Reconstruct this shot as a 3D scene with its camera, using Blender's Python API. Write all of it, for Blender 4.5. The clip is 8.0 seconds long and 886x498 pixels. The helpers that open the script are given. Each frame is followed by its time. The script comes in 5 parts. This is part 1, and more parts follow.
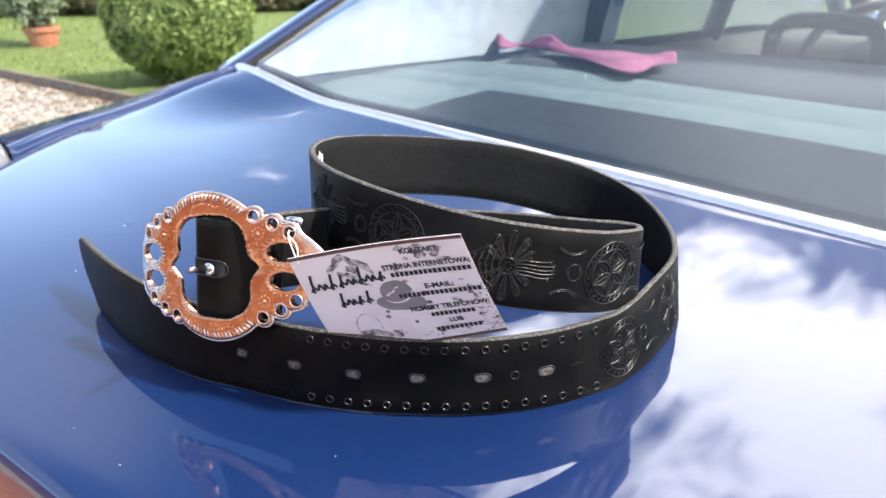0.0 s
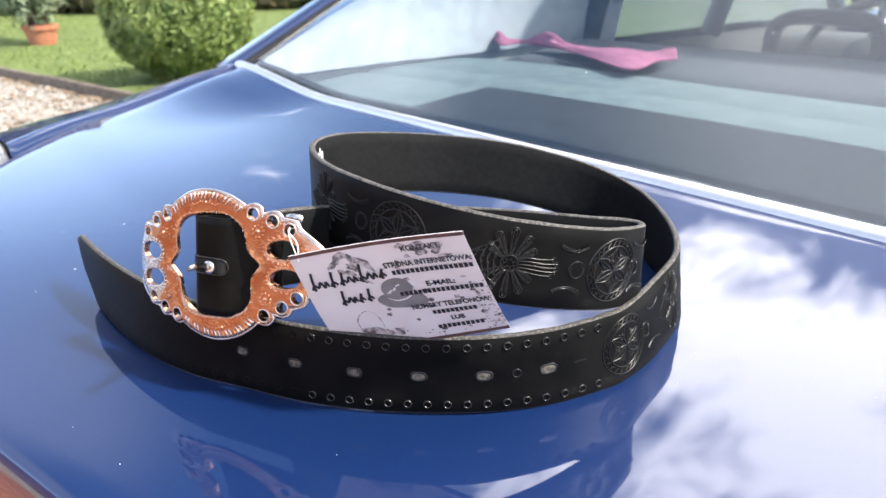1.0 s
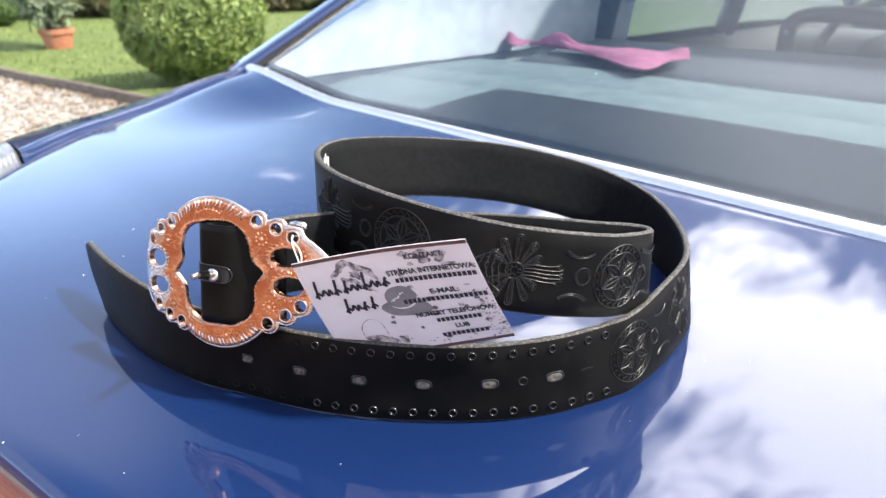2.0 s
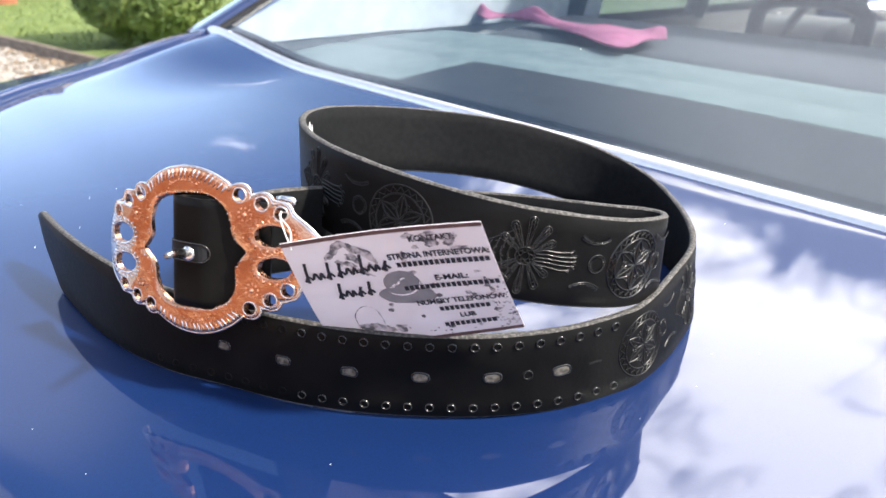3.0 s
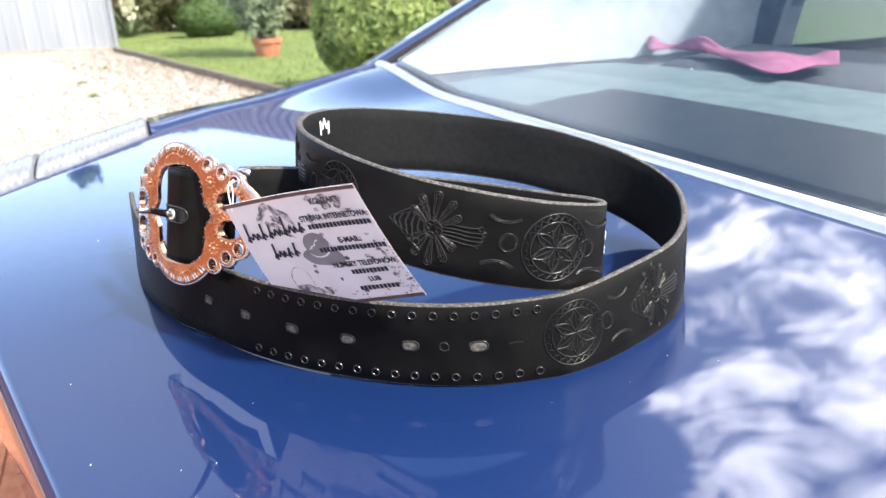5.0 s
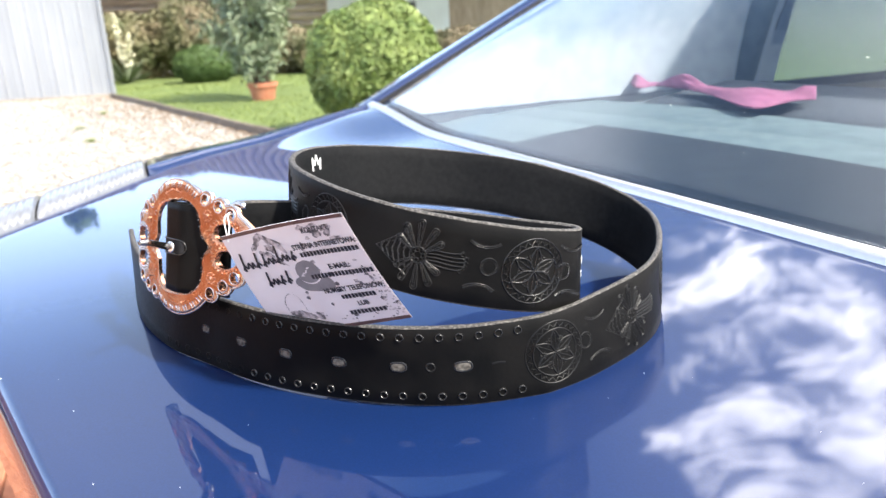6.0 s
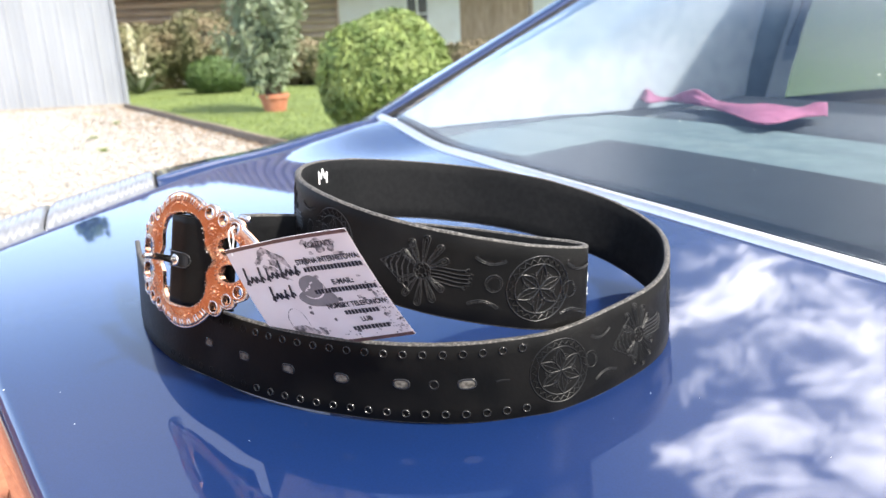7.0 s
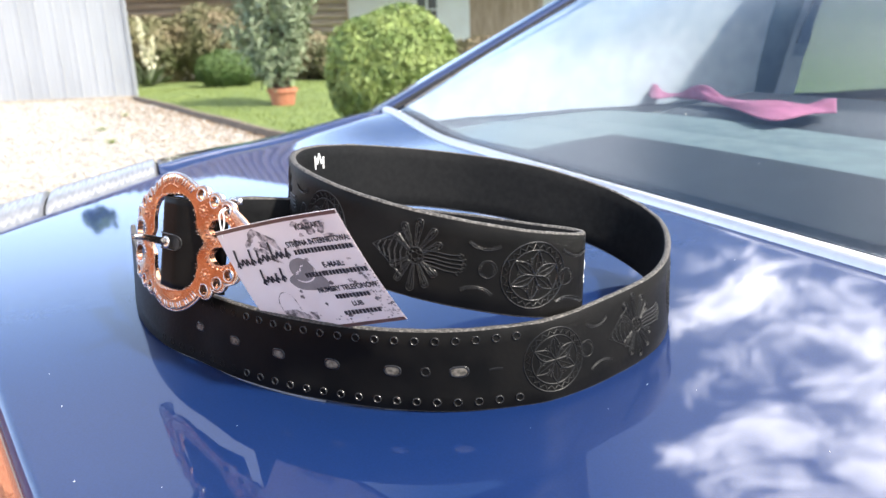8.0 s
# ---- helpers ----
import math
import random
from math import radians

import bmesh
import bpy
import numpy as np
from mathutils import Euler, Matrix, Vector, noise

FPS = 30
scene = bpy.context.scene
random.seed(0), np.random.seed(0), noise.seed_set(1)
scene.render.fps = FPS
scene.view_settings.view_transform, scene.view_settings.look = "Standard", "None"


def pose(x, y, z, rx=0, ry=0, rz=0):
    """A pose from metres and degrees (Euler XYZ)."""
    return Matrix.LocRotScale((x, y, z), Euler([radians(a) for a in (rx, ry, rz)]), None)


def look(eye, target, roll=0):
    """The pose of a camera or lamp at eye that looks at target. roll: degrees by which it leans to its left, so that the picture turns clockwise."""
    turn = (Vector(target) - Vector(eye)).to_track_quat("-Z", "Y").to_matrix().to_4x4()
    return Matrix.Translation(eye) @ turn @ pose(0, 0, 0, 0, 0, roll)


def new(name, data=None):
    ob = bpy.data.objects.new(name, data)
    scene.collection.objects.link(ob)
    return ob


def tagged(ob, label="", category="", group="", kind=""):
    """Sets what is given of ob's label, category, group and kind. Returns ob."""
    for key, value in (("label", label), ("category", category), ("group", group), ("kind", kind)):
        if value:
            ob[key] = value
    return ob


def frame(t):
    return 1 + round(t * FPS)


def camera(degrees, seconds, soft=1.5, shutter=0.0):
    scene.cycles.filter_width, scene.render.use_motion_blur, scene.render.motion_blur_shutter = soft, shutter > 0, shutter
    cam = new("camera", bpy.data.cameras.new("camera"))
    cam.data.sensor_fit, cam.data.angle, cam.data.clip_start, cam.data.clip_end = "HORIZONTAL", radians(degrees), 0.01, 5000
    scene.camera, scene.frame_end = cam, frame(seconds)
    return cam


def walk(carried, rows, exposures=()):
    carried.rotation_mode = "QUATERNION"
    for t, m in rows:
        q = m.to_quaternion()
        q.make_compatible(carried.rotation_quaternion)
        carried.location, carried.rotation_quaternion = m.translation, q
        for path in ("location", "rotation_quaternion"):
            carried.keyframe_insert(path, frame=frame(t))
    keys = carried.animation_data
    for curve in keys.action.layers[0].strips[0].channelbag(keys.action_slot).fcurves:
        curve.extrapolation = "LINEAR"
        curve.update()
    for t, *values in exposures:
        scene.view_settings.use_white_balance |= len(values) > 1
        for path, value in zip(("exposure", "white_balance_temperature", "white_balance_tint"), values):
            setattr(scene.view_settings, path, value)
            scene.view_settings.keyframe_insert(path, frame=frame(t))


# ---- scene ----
cam = camera(62.9, 8.0)
PATH = [
    (0, (0.025, 0.006, 1.118), (-0.075, 1.865, 0.388), -1.2),
    (0.5, (0.025, 0.007, 1.119), (-0.077, 1.866, 0.388), -1.0),
    (1, (0.024, 0.008, 1.117), (-0.075, 1.865, 0.381), -1.3),
    (2.3, (0.029, 0.018, 1.119), (-0.112, 1.873, 0.385), -2.0),
    (2.5, (0.019, 0.032, 1.116), (-0.068, 1.876, 0.346), -1.5),
    (2.7, (0.012, 0.039, 1.113), (-0.059, 1.875, 0.322), -0.6),
    (3, (0.005, 0.042, 1.11), (-0.01, 1.875, 0.312), 0.8),
    (3.2, (0.016, 0.042, 1.104), (-0.004, 1.877, 0.309), 1.5),
    (3.5, (0.06, 0.038, 1.094), (-0.221, 1.895, 0.408), 0.5),
    (3.7, (0.093, 0.032, 1.083), (-0.38, 1.835, 0.356), 0.5),
    (4, (0.121, 0.035, 1.08), (-0.459, 1.81, 0.365), -0.6),
    (4.5, (0.136, 0.033, 1.086), (-0.474, 1.804, 0.383), -1.4),
    (4.7, (0.14, 0.033, 1.087), (-0.468, 1.805, 0.388), -1.7),
    (6, (0.158, 0.011, 1.087), (-0.44, 1.829, 0.507), -2.9),
    (6.5, (0.16, 0.011, 1.087), (-0.453, 1.833, 0.536), -3.3),
    (7, (0.159, 0.015, 1.088), (-0.464, 1.835, 0.541), -2.5),
    (7.5, (0.159, 0.022, 1.081), (-0.468, 1.834, 0.513), -2.5),
    (8, (0.163, 0.022, 1.08), (-0.476, 1.834, 0.525), -1.8),
]
walk(cam, [(t, look(eye, target, roll)) for t, eye, target, roll in PATH], exposures=((0.0, 1.18), (3.0, 1.22), (4.5, 1.37), (6.0, 1.34), (8.0, 1.26)))

cam.data.dof.use_dof, cam.data.dof.focus_distance, cam.data.dof.aperture_fstop = True, 0.38, 14.0

# ---------------------------------------------------------------- light
SUN_AZ, SUN_EL = -107.0, 46.0   # degrees from +y towards -x, and above the horizon
sun_dir = Vector((-math.sin(radians(SUN_AZ)) * math.cos(radians(SUN_EL)), math.cos(radians(SUN_AZ)) * math.cos(radians(SUN_EL)), math.sin(radians(SUN_EL))))
sun = new("sun", bpy.data.lights.new("sun", "SUN"))
sun.data.energy, sun.data.angle, sun.data.color = 3.6, radians(3.0), (1.0, 0.94, 0.84)
sun.matrix_world = look(sun_dir * 50, (0, 0, 0))

world = bpy.data.worlds.new("world")
scene.world = world
world.use_nodes = True


def build_sky(w):
    nt = w.node_tree
    nt.nodes.clear()
    N, L = nt.nodes.new, nt.links.new

    def calc(op, a, b=None, c=None):
        """One arithmetic node; numbers or sockets as operands."""
        n = N("ShaderNodeMath")
        n.operation = op
        for k, v in enumerate((a, b, c)):
            if v is None:
                continue
            if isinstance(v, (int, float)):
                n.inputs[k].default_value = v
            else:
                L(v, n.inputs[k])
        return n.outputs[0]

    def step(x, lo, hi, most=1.0):
        """A soft rise from 0 at lo to most at hi."""
        n = N("ShaderNodeMapRange")
        n.interpolation_type = "SMOOTHSTEP"
        n.inputs["From Min"].default_value, n.inputs["From Max"].default_value, n.inputs["To Max"].default_value = lo, hi, most
        L(x, n.inputs["Value"])
        return n.outputs["Result"]

    out, bg = N("ShaderNodeOutputWorld"), N("ShaderNodeBackground")
    sky = N("ShaderNodeTexSky")
    sky.sky_type, sky.sun_disc = "NISHITA", False
    sky.sun_elevation, sky.sun_rotation = radians(SUN_EL), radians(-SUN_AZ)
    sky.air_density, sky.dust_density = 1.0, 0.7
    tc, sep = N("ShaderNodeTexCoord"), N("ShaderNodeSeparateXYZ")
    L(tc.outputs["Generated"], sep.inputs[0])
    az = calc("MULTIPLY", calc("ARCTAN2", sep.outputs["X"], sep.outputs["Y"]), 57.2958)
    el = calc("MULTIPLY", calc("ARCSINE", sep.outputs["Z"]), 57.2958)

    def patch(a0, e0, ra, re_, most):
        """A soft oval of cloud round one bearing and height, in degrees."""
        d = calc("ADD", calc("POWER", calc("DIVIDE", calc("SUBTRACT", az, a0), ra), 2.0), calc("POWER", calc("DIVIDE", calc("SUBTRACT", el, e0), re_), 2.0))
        return step(d, 1.0, 0.0, most)

    mp = N("ShaderNodeMapping")
    mp.inputs["Scale"].default_value = (1.0, 1.0, 2.5)
    mp.inputs["Location"].default_value = (0.35, 0.13, 0.4)
    L(tc.outputs["Generated"], mp.inputs["Vector"])
    n1 = N("ShaderNodeTexNoise")
    n1.inputs["Scale"].default_value, n1.inputs["Detail"].default_value, n1.inputs["Roughness"].default_value, n1.inputs["Distortion"].default_value = 9.5, 8.0, 0.62, 0.55
    L(mp.outputs["Vector"], n1.inputs["Vector"])
    # a cloud bank to the right with a straight lower rim, thinning out to the left
    rim = calc("SUBTRACT", el, calc("MULTIPLY_ADD", az, 0.27, 22.5))
    bank = calc("MULTIPLY", calc("MULTIPLY", step(rim, -1.5, 2.5), step(az, -14.0, 3.0)), step(el, 60.0, 44.0))
    thick = calc("MULTIPLY", step(az, 4.0, 26.0), step(rim, 1.0, 5.0, 0.17))
    cover = calc("ADD", calc("ADD", calc("MULTIPLY", bank, 0.37), calc("MULTIPLY", thick, bank)), patch(-15.0, 15.5, 6.0, 4.0, 0.19))
    cover = calc("ADD", cover, calc("MULTIPLY", step(el, 43.0, 52.0), 0.06))
    cover = calc("ADD", cover, calc("MULTIPLY", step(calc("ABSOLUTE", calc("ADD", az, 5.0)), 60.0, 80.0), 0.12))
    cloud = calc("MAXIMUM", step(calc("ADD", n1.outputs["Fac"], cover), 0.70, 1.03), calc("MULTIPLY", calc("ADD", step(az, -18.0, -2.0, 0.06), calc("MULTIPLY", step(az, -22.0, -34.0, 0.09), step(el, 42.0, 34.0))), step(el, 20.0, 30.0)))
    cloud = calc("MAXIMUM", cloud, step(el, 47.0, 66.0, 0.15))   # thin high veil
    # pale haze low over the open side
    low = calc("MULTIPLY", step(el, 29.0, 6.0), step(az, -8.0, -36.0, 0.94))
    haze, col = N("ShaderNodeMix"), N("ShaderNodeMix")
    haze.data_type = col.data_type = "RGBA"
    haze.inputs["B"].default_value = (13.5, 18.0, 26.0, 1)
    col.inputs["B"].default_value = (41.0, 40.0, 41.5, 1)
    L(low, haze.inputs["Factor"])
    L(sky.outputs["Color"], haze.inputs["A"])
    L(haze.outputs["Result"], col.inputs["A"])
    L(cloud, col.inputs["Factor"])
    L(col.outputs["Result"], bg.inputs["Color"])
    L(bg.outputs[0], out.inputs[0])
    bg.inputs["Strength"].default_value = 0.09


build_sky(world)

# ---------------------------------------------------------------- materials


def material(name, base, rough=0.5, metal=0.0, second=None, scale=8.0, detail=5.0, bump=0.0, bump_scale=60.0, coat=0.0, mix_at=(0.35, 0.65), rough_var=0.0, spec=0.5, stretch=(1, 1, 1), random=0.0, sheen=0.0, distance=0.002):
    m = bpy.data.materials.new(name)
    m.use_nodes = True
    nt = m.node_tree
    N, L = nt.nodes.new, nt.links.new
    bs = nt.nodes["Principled BSDF"]
    bs.inputs["Base Color"].default_value = (*base, 1)
    bs.inputs["Roughness"].default_value = rough
    bs.inputs["Metallic"].default_value = metal
    bs.inputs["Coat Weight"].default_value = coat
    bs.inputs["Coat Roughness"].default_value = 0.02
    bs.inputs["Specular IOR Level"].default_value = spec
    bs.inputs["Sheen Weight"].default_value = sheen
    tc, mp = N("ShaderNodeTexCoord"), N("ShaderNodeMapping")
    mp.inputs["Scale"].default_value = stretch
    L(tc.outputs["Object"], mp.inputs["Vector"])
    if second is not None:
        n = N("ShaderNodeTexNoise")
        n.inputs["Scale"].default_value, n.inputs["Detail"].default_value = scale, detail
        L(mp.outputs["Vector"], n.inputs["Vector"])
        r = N("ShaderNodeValToRGB")
        r.color_ramp.elements[0].position, r.color_ramp.elements[1].position = mix_at
        r.color_ramp.elements[0].color, r.color_ramp.elements[1].color = (*base, 1), (*second, 1)
        L(n.outputs["Fac"], r.inputs["Fac"])
        last = r.outputs["Color"]
        if random:
            oi, ge, ad, hs = N("ShaderNodeObjectInfo"), N("ShaderNodeNewGeometry"), N("ShaderNodeMath"), N("ShaderNodeHueSaturation")
            ad.operation = "ADD"
            L(oi.outputs["Random"], ad.inputs[0])
            L(ge.outputs["Random Per Island"], ad.inputs[1])
            mr = N("ShaderNodeMapRange")
            mr.inputs["From Max"].default_value = 2.0
            mr.inputs["To Min"].default_value, mr.inputs["To Max"].default_value = 1 - random, 1 + random
            L(ad.outputs[0], mr.inputs["Value"])
            L(mr.outputs["Result"], hs.inputs["Value"])
            L(last, hs.inputs["Color"])
            last = hs.outputs["Color"]
        L(last, bs.inputs["Base Color"])
    if bump or rough_var:
        n = N("ShaderNodeTexNoise")
        n.inputs["Scale"].default_value, n.inputs["Detail"].default_value = bump_scale, 6.0
        L(mp.outputs["Vector"], n.inputs["Vector"])
        if bump:
            b = N("ShaderNodeBump")
            b.inputs["Strength"].default_value, b.inputs["Distance"].default_value = bump, distance
            L(n.outputs["Fac"], b.inputs["Height"])
            L(b.outputs["Normal"], bs.inputs["Normal"])
        if rough_var:
            mr = N("ShaderNodeMapRange")
            mr.inputs["To Min"].default_value, mr.inputs["To Max"].default_value = max(0.02, rough - rough_var), rough + rough_var
            L(n.outputs["Fac"], mr.inputs["Value"])
            L(mr.outputs["Result"], bs.inputs["Roughness"])
    return m


def glass(name, tint=(0.93, 0.97, 0.96), ior=1.5, rough=0.0):
    m = bpy.data.materials.new(name)
    m.use_nodes = True
    bs = m.node_tree.nodes["Principled BSDF"]
    bs.inputs["Base Color"].default_value = (*tint, 1)
    bs.inputs["Roughness"].default_value = rough
    bs.inputs["Transmission Weight"].default_value = 1.0
    bs.inputs["IOR"].default_value = ior
    return m


PAINT = material("blue_metallic_paint", (0.0037, 0.018, 0.080), 0.55, 0.0, (0.0044, 0.021, 0.094), 900.0, 2.0, coat=1.0, spec=0.15)
PAINT.node_tree.nodes["Principled BSDF"].inputs["Coat IOR"].default_value = 1.65
PAINT.node_tree.nodes["Principled BSDF"].inputs["Coat Roughness"].default_value = 0.03
LEATHER = material("black_leather", (0.004, 0.004, 0.004), 0.43, 0.0, (0.008, 0.0075, 0.007), 45.0, 6.0, bump=0.18, bump_scale=420.0, rough_var=0.08, distance=0.0005, spec=0.10)
SUEDE = material("raw_leather_back", (0.007, 0.0073, 0.0078), 0.7, 0.0, (0.011, 0.0113, 0.0118), 260.0, 6.0, bump=0.25, bump_scale=1300.0, distance=0.0005, spec=0.10)
RAW_EDGE = material("raw_cut_edge", (0.045, 0.041, 0.037), 0.7, 0.0, (0.20, 0.185, 0.165), 700.0, 4.0, bump=0.9, bump_scale=1500.0, mix_at=(0.45, 0.75), distance=0.0006)
EMBOSS = material("pressed_leather", (0.011, 0.0105, 0.010), 0.24, 0.0, (0.020, 0.019, 0.018), 200.0, 4.0, bump=0.2, bump_scale=500.0, distance=0.0005)
# darker, rougher copy of EMBOSS; also paints shade on the inner run's start
SOFT_EMBOSS = material("dull_pressed_leather", (0.007, 0.0068, 0.0065), 0.36, 0.0, (0.013, 0.0125, 0.012), 200.0, 4.0, bump=0.2, bump_scale=500.0, distance=0.0005, spec=0.25)
COPPER = material("copper_plate", (0.62, 0.30, 0.17), 0.25, 1.0, (0.78, 0.45, 0.29), 90.0, 5.0, bump=0.55, bump_scale=260.0, rough_var=0.08, distance=0.0010)
NICKEL = material("polished_nickel", (0.74, 0.72, 0.70), 0.24, 1.0, (0.86, 0.84, 0.82), 160.0, 4.0, bump=0.12, bump_scale=300.0, distance=0.0006)
STEEL = material("dark_steel", (0.30, 0.29, 0.28), 0.25, 1.0, (0.45, 0.43, 0.41), 300.0, 4.0)
EYELET_INSIDE = material("worn_slot_lining", (0.05, 0.044, 0.035), 0.6, 0.2, (0.21, 0.19, 0.16), 500.0, 4.0)
CARD = material("printed_card", (0.84, 0.765, 0.77), 0.30, 0.0, (0.89, 0.825, 0.83), 55.0, 5.0)
INK = material("black_ink", (0.022, 0.018, 0.020), 0.4, 0.0, (0.04, 0.034, 0.036), 200.0, 3.0)
GREY_PRINT = material("grey_print", (0.13, 0.115, 0.12), 0.36, 0.0, (0.62, 0.55, 0.56), 330.0, 6.0, mix_at=(0.42, 0.60))
HAT_PRINT = material("hat_print", (0.22, 0.205, 0.21), 0.36, 0.0, (0.29, 0.265, 0.27), 120.0, 5.0)
BROWN_PRINT = material("brown_border_print", (0.10, 0.055, 0.045), 0.36, 0.0, (0.17, 0.09, 0.075), 120.0, 5.0)
THREAD = material("white_thread", (0.8, 0.79, 0.77), 0.7, 0.0, (0.7, 0.69, 0.67), 900.0, 2.0)
CHALK = material("white_marking", (0.85, 0.85, 0.83), 0.7, 0.0, (0.75, 0.75, 0.73), 600.0, 3.0)
RUBBER = material("black_rubber", (0.016, 0.016, 0.017), 0.55, 0.0, (0.028, 0.028, 0.03), 90.0, 4.0, bump=0.2, bump_scale=300.0, spec=0.15)
DASH = material("grey_shelf_covering", (0.085, 0.118, 0.135), 0.75, 0.0, (0.115, 0.152, 0.17), 30.0, 5.0, bump=0.4, bump_scale=700.0, spec=0.2)
LINING = material("pale_grey_lining", (0.36, 0.41, 0.47), 0.9, 0.0, (0.44, 0.49, 0.55), 25.0, 5.0, bump=0.2, bump_scale=500.0, spec=0.2)
DARK_TRIM = material("dark_cabin_plastic", (0.025, 0.027, 0.03), 0.6, 0.0, (0.04, 0.042, 0.045), 40.0, 4.0, bump=0.3, bump_scale=600.0)
SHELF_DARK = material("dark_shelf_covering", (0.012, 0.017, 0.026), 0.8, 0.0, (0.018, 0.024, 0.034), 30.0, 5.0, bump=0.3, bump_scale=600.0, spec=0.2)
SEAT = material("grey_seat_fabric", (0.05, 0.06, 0.078), 0.9, 0.0, (0.08, 0.09, 0.11), 120.0, 5.0, bump=0.5, bump_scale=900.0)
PINK = material("pink_cloth", (0.20, 0.058, 0.12), 0.85, 0.0, (0.27, 0.09, 0.18), 60.0, 5.0, bump=0.4, bump_scale=500.0)
LIP = material("bright_metal_strip", (0.82, 0.82, 0.83), 0.42, 1.0, (0.88, 0.88, 0.88), 120.0, 3.0)
BLACK_BAND = material("black_glass_border", (0.010, 0.014, 0.022), 0.8, 0.0, (0.014, 0.019, 0.028), 40.0, 3.0, spec=0.03)
LAMP = material("ribbed_clear_lamp", (0.17, 0.175, 0.19), 0.30, 0.0, (0.22, 0.225, 0.24), 60.0, 4.0, coat=0.6)
SCREEN = glass("rear_window_glass", (0.90, 0.96, 0.97), 1.66)
# rough enough to blur what is seen through it
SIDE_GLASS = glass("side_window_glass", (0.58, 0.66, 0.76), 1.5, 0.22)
CLEAR = glass("front_glass", (0.93, 0.97, 0.96), 1.5)
GRAVEL = material("pale_gravel", (0.30, 0.26, 0.21), 0.95, 0.0, (0.52, 0.47, 0.40), 26.0, 8.0, bump=0.9, bump_scale=40.0, distance=0.02)
STONE = material("gravel_stone", (0.32, 0.29, 0.255), 0.9, 0.0, (0.44, 0.41, 0.37), 14.0, 4.0, random=0.3)
LAWN = material("lawn_soil", (0.10, 0.14, 0.032), 0.95, 0.0, (0.15, 0.20, 0.055), 3.0, 8.0, bump=0.7, bump_scale=50.0, distance=0.02)
BLADE = material("grass_blade", (0.165, 0.215, 0.05), 0.7, 0.0, (0.24, 0.29, 0.09), 1.2, 5.0, random=0.35)
LEAF_BALL = material("thuja_leaf", (0.11, 0.17, 0.04), 0.6, 0.0, (0.24, 0.30, 0.09), 5.0, 5.0, random=0.45)
LEAF_DARK = material("box_leaf", (0.075, 0.14, 0.034), 0.6, 0.0, (0.14, 0.22, 0.06), 5.0, 5.0, random=0.45)
LEAF_POT = material("oleander_leaf", (0.14, 0.18, 0.10), 0.55, 0.0, (0.22, 0.26, 0.16), 4.0, 5.0, random=0.45)
LEAF_HEDGE = material("mixed_shrub_leaf", (0.12, 0.14, 0.055), 0.7, 0.0, (0.24, 0.19, 0.11), 0.8, 6.0, random=0.45)
LEAF_FAR = material("tree_leaf", (0.07, 0.12, 0.035), 0.7, 0.0, (0.12, 0.19, 0.05), 0.5, 6.0, random=0.45)
PETAL = material("cream_petal", (0.80, 0.76, 0.52), 0.7, 0.0, (0.86, 0.83, 0.64), 30.0, 3.0)
SOIL = material("brown_soil_crumb", (0.12, 0.085, 0.055), 0.95, 0.0, (0.26, 0.19, 0.13), 20.0, 4.0, random=0.4)
BARK = material("bark", (0.07, 0.05, 0.035), 0.9, 0.0, (0.14, 0.10, 0.07), 18.0, 6.0, bump=0.8, bump_scale=60.0)
TERRACOTTA = material("terracotta", (0.42, 0.15, 0.08), 0.8, 0.0, (0.52, 0.21, 0.12), 12.0, 6.0, bump=0.4, bump_scale=80.0)
PAVER = material("red_brown_paver", (0.30, 0.105, 0.05), 0.8, 0.0, (0.42, 0.17, 0.085), 30.0, 6.0, bump=0.6, bump_scale=120.0, random=0.2)
KERB = material("weathered_kerb_board", (0.13, 0.10, 0.075), 0.9, 0.0, (0.24, 0.19, 0.14), 9.0, 6.0, bump=0.6, bump_scale=50.0, stretch=(1, 1, 5))
SHEET = material("pale_sheet_metal", (0.31, 0.32, 0.34), 0.42, 0.08, (0.38, 0.39, 0.41), 1.3, 7.0, bump=0.1, bump_scale=9.0, stretch=(1, 1, 0.25))
LOG = material("weathered_log", (0.46, 0.35, 0.25), 0.85, 0.0, (0.62, 0.50, 0.38), 3.0, 7.0, bump=0.6, bump_scale=20.0, stretch=(0.4, 0.4, 4), random=0.25)
CHINK = material("log_joint", (0.30, 0.26, 0.21), 0.95, 0.0, (0.42, 0.37, 0.30), 6.0, 5.0)
PLASTER = material("white_plaster", (0.76, 0.73, 0.68), 0.9, 0.0, (0.82, 0.80, 0.76), 1.4, 7.0, bump=0.3, bump_scale=40.0)
DOOR_WOOD = material("brown_door_board", (0.36, 0.25, 0.17), 0.8, 0.0, (0.50, 0.37, 0.27), 4.0, 6.0, stretch=(4, 4, 0.5), random=0.2)
PANE = material("dark_window_pane", (0.03, 0.035, 0.04), 0.06, 0.0, (0.05, 0.055, 0.06), 2.0, 3.0)
TILE = material("dark_roof_tile", (0.060, 0.050, 0.068), 0.6, 0.0, (0.105, 0.088, 0.115), 3.0, 6.0, bump=0.3, bump_scale=30.0, random=0.2)
ROOFING = material("dark_roof_sheet", (0.10, 0.085, 0.08), 0.7, 0.0, (0.15, 0.12, 0.11), 2.0, 6.0)
WALL_WARM = material("warm_timber_cladding", (0.21, 0.088, 0.042), 0.75, 0.0, (0.27, 0.12, 0.062), 2.2, 7.0, bump=0.5, bump_scale=20.0, stretch=(0.4, 0.4, 5), random=0.15)

# ---------------------------------------------------------------- mesh helpers


